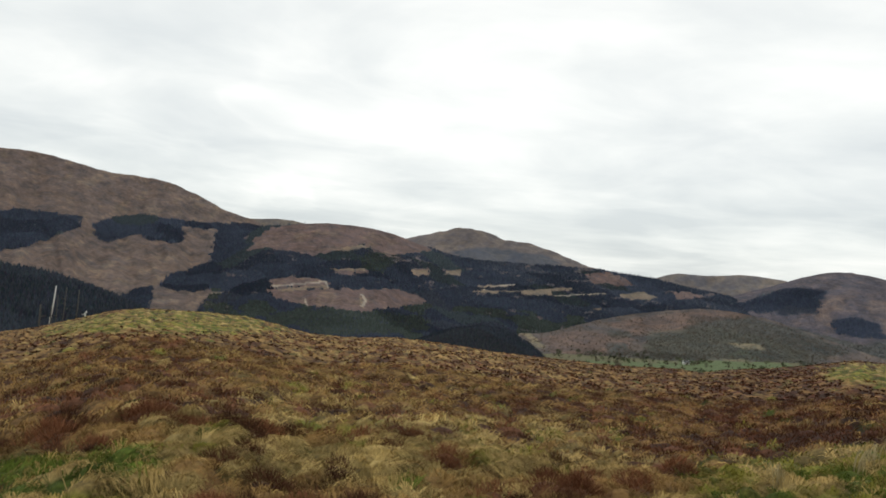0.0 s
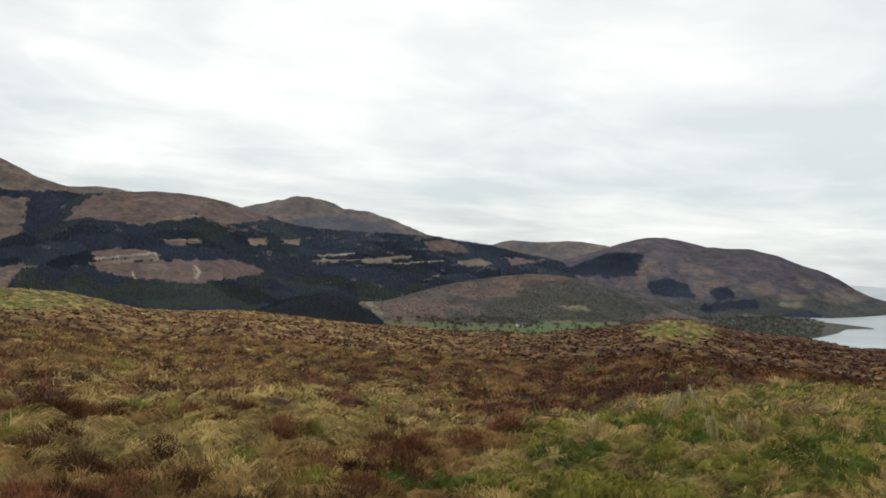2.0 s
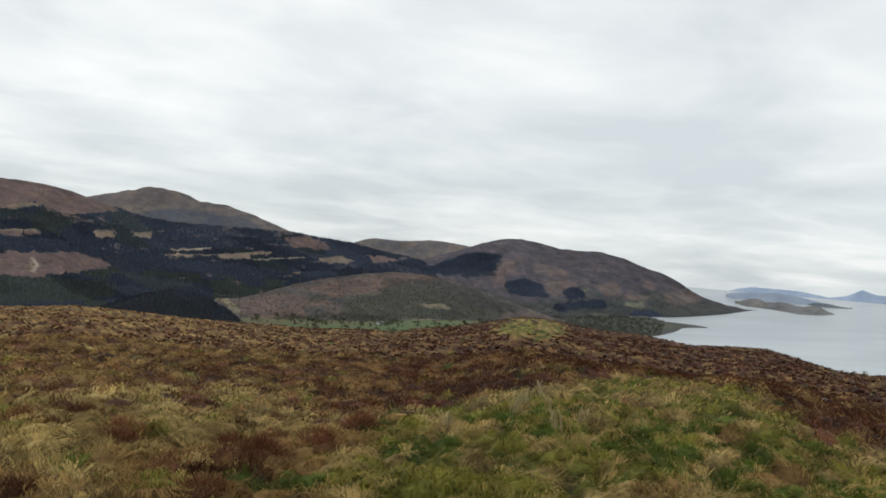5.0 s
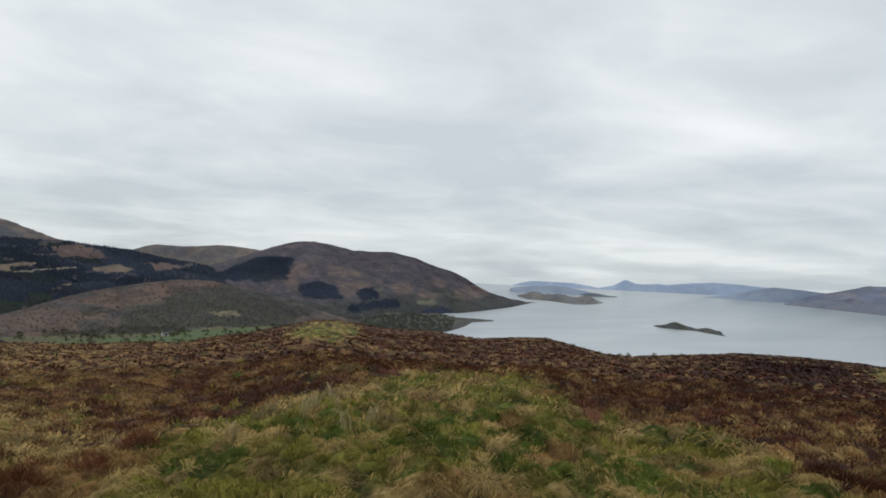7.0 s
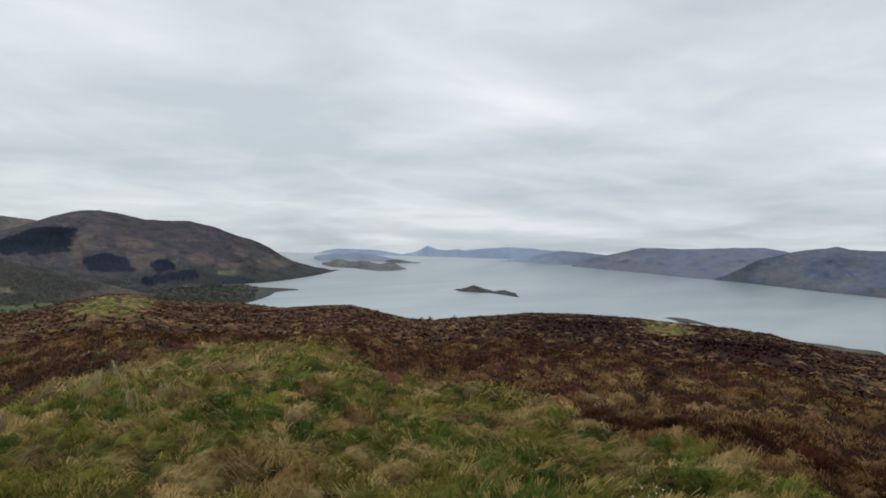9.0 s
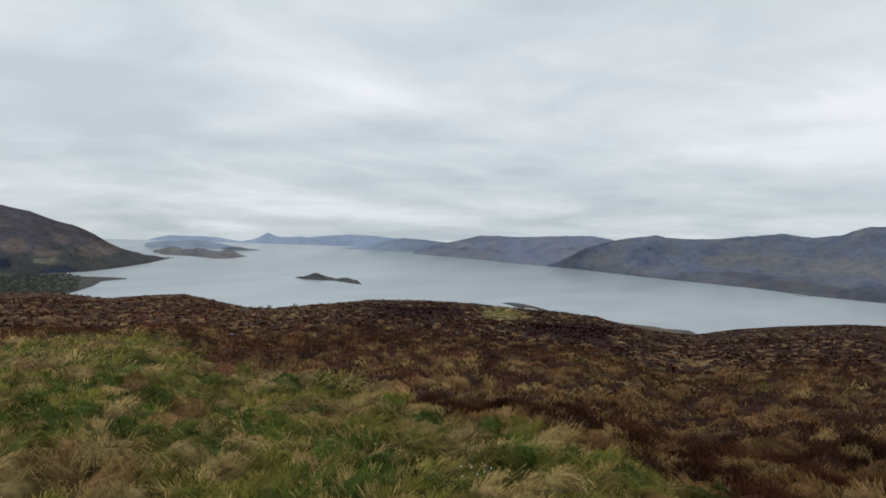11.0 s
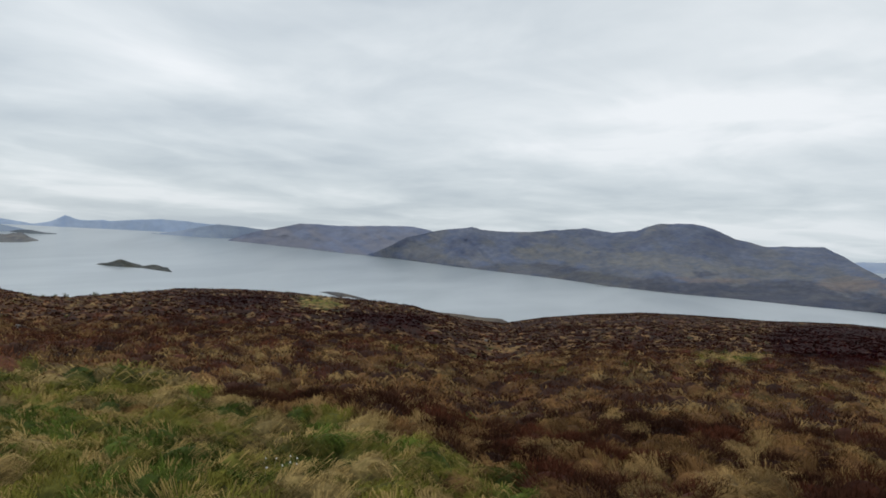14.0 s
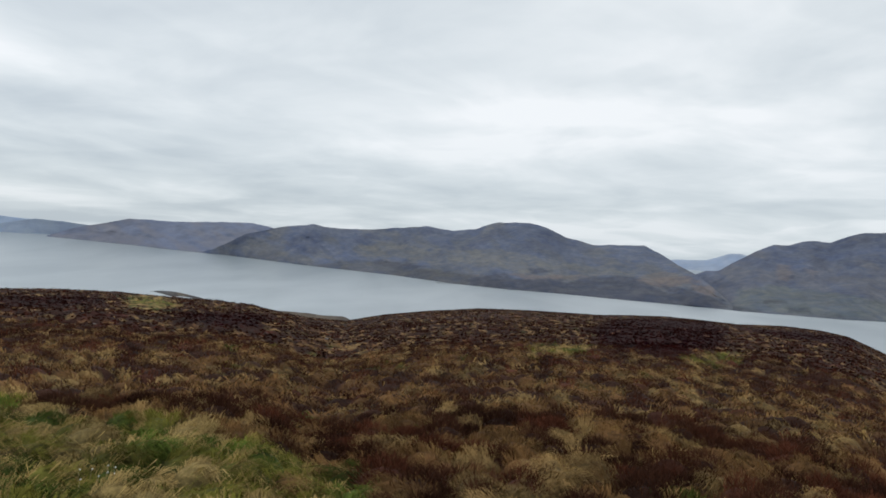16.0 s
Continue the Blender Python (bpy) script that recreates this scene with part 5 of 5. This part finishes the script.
def stem(bm, points, radii, sides=7):
    """A tapered, bent round stem through points."""
    rings = []
    for i, (p, r) in enumerate(zip(points, radii)):
        p = Vector(p)
        way = (Vector(points[min(i + 1, len(points) - 1)]) - Vector(points[max(i - 1, 0)])).normalized()
        a = way.orthogonal().normalized()
        b = way.cross(a)
        rings.append([bm.verts.new(p + (a * math.cos(t) + b * math.sin(t)) * r) for t in (2 * math.pi * k / sides for k in range(sides))])
    for q, w in zip(rings, rings[1:]):
        for k in range(sides):
            bm.faces.new((q[k], q[(k + 1) % sides], w[(k + 1) % sides], w[k]))
    bm.faces.new(rings[0][::-1])
    bm.faces.new(rings[-1])


def stands(az, r):
    return Vector((-r * math.sin(radians(az)), r * math.cos(radians(az)), float(ground_height(np.array([az]), np.array([r]))[0])))


def dead_tree(az, r, top_el, thick, lean, material, label, seed):
    """A bare trunk with a few snapped limbs."""
    g = random.Random(seed)
    base = stands(az, r)
    h = EYE + r * math.tan(radians(top_el)) - base.z
    thing = tagged(new("dead_tree"), label, "tree", group="bare trunks behind the knoll")
    thing.location = base - Vector((0, 0, 0.1))
    pts = [(lean * h * (k / 6) ** 1.3 + g.uniform(-0.1, 0.1), g.uniform(-0.1, 0.1), h * k / 6) for k in range(7)]
    bm = bmesh.new()
    stem(bm, pts, [thick * (1 - 0.09 * k) for k in range(7)])
    part("trunk", bm, material, thing)
    for k in range(5):
        z = h * g.uniform(0.55, 0.95)
        a = g.uniform(0, 6.28)
        L = g.uniform(0.5, 1.6)
        x0 = lean * h * (z / h) ** 1.3
        bm = bmesh.new()
        stem(bm, [(x0, 0, z), (x0 + L * 0.6 * math.cos(a), L * 0.6 * math.sin(a), z + 0.1), (x0 + L * math.cos(a), L * math.sin(a), z + g.uniform(-0.1, 0.5))], [thick * 0.35, thick * 0.25, thick * 0.1], 5)
        part("limb", bm, material, thing)
    return thing


dead_tree(26.83, 240, -2.82, 0.33, 0.06, PALE_WOOD, "bleached leaning dead trunk behind the knoll", 1)
dead_tree(27.19, 190, -4.07, 0.34, 0.0, BARK, "grey snapped trunk behind the knoll", 2)
dead_tree(25.91, 230, -2.88, 0.22, 0.02, BARK, "thin bare grey trunk behind the knoll", 3)
dead_tree(25.19, 260, -2.98, 0.3, 0.03, BARK, "pale grey bare trunk behind the knoll", 4)
dead_tree(26.55, 200, -4.11, 0.25, 0.0, BARK, "thin bare grey trunk behind the knoll", 5)
dead_tree(26.24, 260, -3.42, 0.22, 0.0, BARK, "thin bare grey trunk behind the knoll", 6)
dead_tree(24.49, 150, -4.34, 0.2, 0.05, PALE_WOOD, "short broken pale stump on the back of the knoll", 7)

def shrub(name_seed):
    """A small open moorland shrub: thin stems with young leaves."""
    g = random.Random(name_seed)
    thing = new("shrub")
    bm, leaf = bmesh.new(), bmesh.new()
    for k in range(9):
        a, L, tilt = g.uniform(0, 6.28), g.uniform(0.55, 1.05), g.uniform(0.1, 0.55)
        pts = [(0.05 * math.cos(a), 0.05 * math.sin(a), -0.05)]
        for j in range(1, 5):
            s = j / 4
            pts.append((tilt * L * s**1.4 * math.cos(a) + g.uniform(-0.03, 0.03), tilt * L * s**1.4 * math.sin(a) + g.uniform(-0.03, 0.03), L * s))
        stem(bm, pts, [0.014, 0.011, 0.009, 0.006, 0.003], 5)
        for p in pts[2:]:
            for _ in range(16):
                c = Vector(p) + Vector((g.gauss(0, 0.09), g.gauss(0, 0.09), g.gauss(0, 0.09)))
                leaf.faces.new([leaf.verts.new(c + Vector((g.gauss(0, 0.035), g.gauss(0, 0.035), g.gauss(0, 0.035)))) for _ in range(3)])
    part("stems", bm, BARK, thing)
    part("leaves", leaf, YOUNG_LEAF, thing, "dull green young leaves")
    return tagged(thing, "spindly low shrub on the brow of the moor", "shrub", group="shrubs on the brow")


YOUNG_LEAF = plain("young_leaves", (0.11, 0.12, 0.055), 0.8)
first_shrub = shrub(4)
first_shrub.location = stands(-49.6, 66)
first_shrub.scale = (0.6, 0.6, 0.32)
for az, r, s in ((-50.3, 67, 0.45), (-51.0, 66, 0.6), (-51.9, 67, 0.4), (-52.8, 66, 0.65), (-48.9, 66, 0.4), (-54.6, 70, 0.45)):
    c = copy_thing(first_shrub, Matrix.Translation(stands(az, r)) @ Matrix.Rotation(az * 7.0, 4, "Z"))
    c.scale = (s * 1.3, s * 1.3, s * 0.6)


def wisp(name_seed, tall):
    """A tuft of bleached grass standing above the rest."""
    g = random.Random(name_seed)
    bm = bmesh.new()
    for k in range(15):
        a, L = g.uniform(0, 6.28), tall * g.uniform(0.5, 1.15)
        x, y = g.gauss(0, 0.022), g.gauss(0, 0.022)
        ox, oy = 0.14 * L * math.cos(a) + 0.30 * L, 0.14 * L * math.sin(a)
        w = 0.006
        sx, sy = -math.sin(a) * w, math.cos(a) * w
        pts = [(x, y, -0.05, 1.0), (x + ox * 0.35, y + oy * 0.35, L * 0.6, 0.9), (x + ox * 0.8, y + oy * 0.8, L * 0.92, 0.7), (x + ox * 1.35, y + oy * 1.35, L * g.uniform(0.30, 0.7), 0.25)]
        rows = [(bm.verts.new((px - sx * q, py - sy * q, pz)), bm.verts.new((px + sx * q, py + sy * q, pz))) for px, py, pz, q in pts]
        for (p, q), (u, w2) in zip(rows, rows[1:]):
            bm.faces.new((p, q, w2, u))
    me = bpy.data.meshes.new("grass_tuft")
    bm.to_mesh(me)
    bm.free()
    me.materials.append(STRAW_BLADE)
    return tagged(new("grass_tuft", me), "bleached tuft of tall grass standing on the green rise", "grass tuft", group="tall grass tufts")


def seen_ground(az, el):
    """Where the moor lies on a bearing at an elevation."""
    r = np.geomspace(5, 120, 500)
    e = np.degrees(np.arctan2(lie(np.full(500, az), r), r))
    return float(r[np.argmin(np.abs(e - el))])


STRAW_BLADE = plain("bleached_grass", (0.38, 0.31, 0.16), 0.9)
first_tuft = wisp(3, 0.27)
tuft_spots = [(-27.8, -10.58), (-29.8, -9.43), (-31.2, -11.69), (-32.5, -11.06), (-28.6, -10.09), (-30.5, -10.33), (-23.5, -12.55)]
for k, (az, el) in enumerate(tuft_spots):
    at = Matrix.Translation(stands(az, seen_ground(az, el))) @ Matrix.Rotation(k * 1.7, 4, "Z")
    if k == 0:
        first_tuft.matrix_basis = at
    else:
        copy_thing(first_tuft, at)


def box(bm, size, at):
    m = Matrix.Translation(at) @ Matrix.Diagonal((*size, 1))
    return bmesh.ops.create_cube(bm, size=1, matrix=m)


def cottage(az, el, turn):
    """A small whitewashed cottage with a slate roof and two gable chimneys."""
    p = on_floor(np.array([[az], [el]]))[0]
    thing = tagged(new("cottage"), "small whitewashed cottage with a slate roof beside the fields", "house")
    thing.matrix_basis = Matrix.Translation(p) @ Matrix.Rotation(radians(turn), 4, "Z")
    bm = bmesh.new()
    box(bm, (14, 6.5, 4.6), (0, 0, 1.9))
    for x in (-7, 7):
        a = [bm.verts.new(v) for v in ((x, -3.25, 4.2), (x, 3.25, 4.2), (x, 0, 7.2))]
        bm.faces.new(a)
    part("wall", bm, LIME, thing)
    bm = bmesh.new()
    for s in (-1, 1):
        q = [(-7.4, s * 3.6, 3.9), (7.4, s * 3.6, 3.9), (7.4, 0, 7.3), (-7.4, 0, 7.3)]
        low = [bm.verts.new(v) for v in q]
        high = [bm.verts.new((x, y, z + 0.25)) for x, y, z in q]
        bm.faces.new(low)
        bm.faces.new(high)
        for k in range(4):
            bm.faces.new((low[k], low[(k + 1) % 4], high[(k + 1) % 4], high[k]))
    roof = part("roof", bm, SLATE, thing, "grey slate roof")
    for x in (-6.6, 6.6):
        bm = bmesh.new()
        box(bm, (0.9, 0.9, 1.6), (x, 0, 7.9))
        part("chimney", bm, LIME, roof)
    for x in (-4.5, 0, 4.5):
        bm = bmesh.new()
        box(bm, (1.1, 0.12, 1.5), (x, -3.27, 2.2))
        part("window", bm, SLATE, thing)
    return thing


cottage(-17.82, -5.02, 15)


def fish_farm(az, el):
    """A row of floating net rings with a feed barge."""
    r = float(shore_at(np.array(el)))
    thing = tagged(new("fish_farm"), "dark floating fish farm with net rings near the far shore", "fish farm")
    thing.location = (-r * math.sin(radians(az)), r * math.cos(radians(az)), EYE - SEA_DROP * r / float(far_of(np.array(r))))
    thing.rotation_euler = (0, 0, radians(az + 4))
    for k in range(4):
        bm = bmesh.new()
        n, big, thin = 24, 9.0, 0.45
        for i in range(n):
            for j in range(6):
                a, b = 2 * math.pi * i / n, 2 * math.pi * j / 6
                bm.verts.new((k * 21 - 42 + (big + thin * math.cos(b)) * math.cos(a), (big + thin * math.cos(b)) * math.sin(a), 0.5 + thin * math.sin(b)))
        bm.verts.ensure_lookup_table()
        for i in range(n):
            for j in range(6):
                bm.faces.new([bm.verts[u] for u in (i * 6 + j, (i + 1) % n * 6 + j, (i + 1) % n * 6 + (j + 1) % 6, i * 6 + (j + 1) % 6)])
        part("net_ring", bm, SLATE, thing)
    bm = bmesh.new()
    box(bm, (16, 7, 2.4), (44, 0, 0.8))
    box(bm, (6, 5, 3.0), (47, 0, 3.4))
    part("barge", bm, SLATE, thing)
    return thing


fish_farm(-88.95, -2.69)


def valley_tree(seed, tall):
    """A broad-leaved tree just coming into leaf: trunk, limbs and an open crown of small clumps."""
    g = random.Random(seed)
    thing = new("tree")
    bm = bmesh.new()
    stem(bm, [(g.uniform(-0.1, 0.1), g.uniform(-0.1, 0.1), tall * 0.55 * k / 4 - 0.2) for k in range(5)], [0.34, 0.28, 0.24, 0.2, 0.14], 7)
    part("trunk", bm, BARK, thing)
    crown = bmesh.new()
    for k in range(7):
        a, L = g.uniform(0, 6.28), tall * g.uniform(0.25, 0.42)
        z0 = tall * g.uniform(0.22, 0.5)
        end = Vector((L * math.cos(a), L * math.sin(a), z0 + tall * g.uniform(0.15, 0.42)))
        bm = bmesh.new()
        stem(bm, [(0, 0, z0), tuple(end * 0.5 + Vector((0, 0, z0 * 0.5 + 0.3))), tuple(end)], [0.12, 0.08, 0.03], 5)
        part("limb", bm, BARK, thing)
        for _ in range(45):
            c = end + Vector((g.gauss(0, 0.13), g.gauss(0, 0.13), g.gauss(0, 0.10))) * tall
            w = tall * 0.045
            crown.faces.new([crown.verts.new(c + Vector((g.gauss(0, w), g.gauss(0, w), g.gauss(0, w)))) for _ in range(3)])
    part("crown", crown, YOUNG_LEAF, thing, "thin dull green crown")
    return tagged(thing, "young-leaved tree standing by the green fields", "tree", group="trees by the fields")


tree_spots = [(-10.4, -5.35), (-11.3, -5.3), (-12.1, -5.42), (-13.6, -5.2), (-15.0, -5.3), (-15.6, -5.15), (-16.4, -5.2), (-17.5, -5.0), (-18.2, -5.15), (-19.4, -4.85), (-20.3, -4.75), (-21.8, -4.6), (-23.0, -4.5)]
first_tree = valley_tree(11, 10.5)
for k, (az, el) in enumerate(tree_spots):
    p = Vector(on_floor(np.array([[az], [el]]))[0])
    at = Matrix.Translation(p) @ Matrix.Rotation(k * 2.1, 4, "Z")
    if k == 0:
        first_tree.matrix_basis = at
    else:
        c = copy_thing(first_tree, at)
        q = 0.7 + 0.12 * ((k * 7) % 5)
        c.scale = (q, q, q)


def stone(seed, size):
    """A half-sunk lichen-grey boulder."""
    g = random.Random(seed)
    bm = bmesh.new()
    bmesh.ops.create_icosphere(bm, subdivisions=2, radius=1)
    off = Vector((g.uniform(-9, 9), g.uniform(-9, 9), g.uniform(-9, 9)))
    for v in bm.verts:
        k = 1 + 0.35 * noise.noise(v.co * 1.1 + off) + 0.12 * noise.noise(v.co * 3.0 + off)
        v.co = Vector((v.co.x * 1.25 * k, v.co.y * k, v.co.z * 0.75 * k)) * size
    me = bpy.data.meshes.new("stone")
    bm.to_mesh(me)
    bm.free()
    me.materials.append(LICHEN)
    return tagged(new("stone", me), "pale lichen-grey stone half sunk in the heather", "stone", group="stones in the heather")


LICHEN = plain("lichen_stone", (0.20, 0.182, 0.165), 0.9, 0.4)
for k, (az, el) in enumerate([(-48.4, -7.28), (-80.2, -7.30), (-64.6, -6.57), (-48.5, -7.34)]):
    r = seen_ground(az, el)
    s = stone(k + 5, min(0.04 + 0.0012 * r, 0.10))
    s.location = stands(az, r) + Vector((0, 0, 0.06))
    s.rotation_euler = (0, 0, k * 1.3)


def cotton_grass(az, el):
    """A few thin stems with white fluffy heads."""
    g = random.Random(8)
    thing = tagged(new("cotton_grass"), "white fluffy heads of cotton grass in the green turf", "cotton grass")
    thing.location = stands(az, seen_ground(az, el))
    for k in range(8):
        x, y, h = g.gauss(0, 0.12), g.gauss(0, 0.10), g.uniform(0.05, 0.09)
        bm = bmesh.new()
        stem(bm, [(x, y, -0.03), (x + 0.01, y, h * 0.6), (x + 0.03, y, h)], [0.002, 0.0017, 0.0013], 5)
        part("stalk", bm, STRAW_BLADE, thing)
        bm = bmesh.new()
        bmesh.ops.create_icosphere(bm, subdivisions=2, radius=0.0065)
        for v in bm.verts:
            v.co = v.co * (1 + 0.5 * noise.noise(v.co * 160 + Vector((k, 0, 0)))) + Vector((x + 0.03, y, h))
        part("seed_head", bm, COTTON, thing, "white downy seed head")
    return thing


COTTON = plain("white_down", (0.75, 0.74, 0.70), 1.0, 0.08)
cotton_grass(-66.89, -16.83)
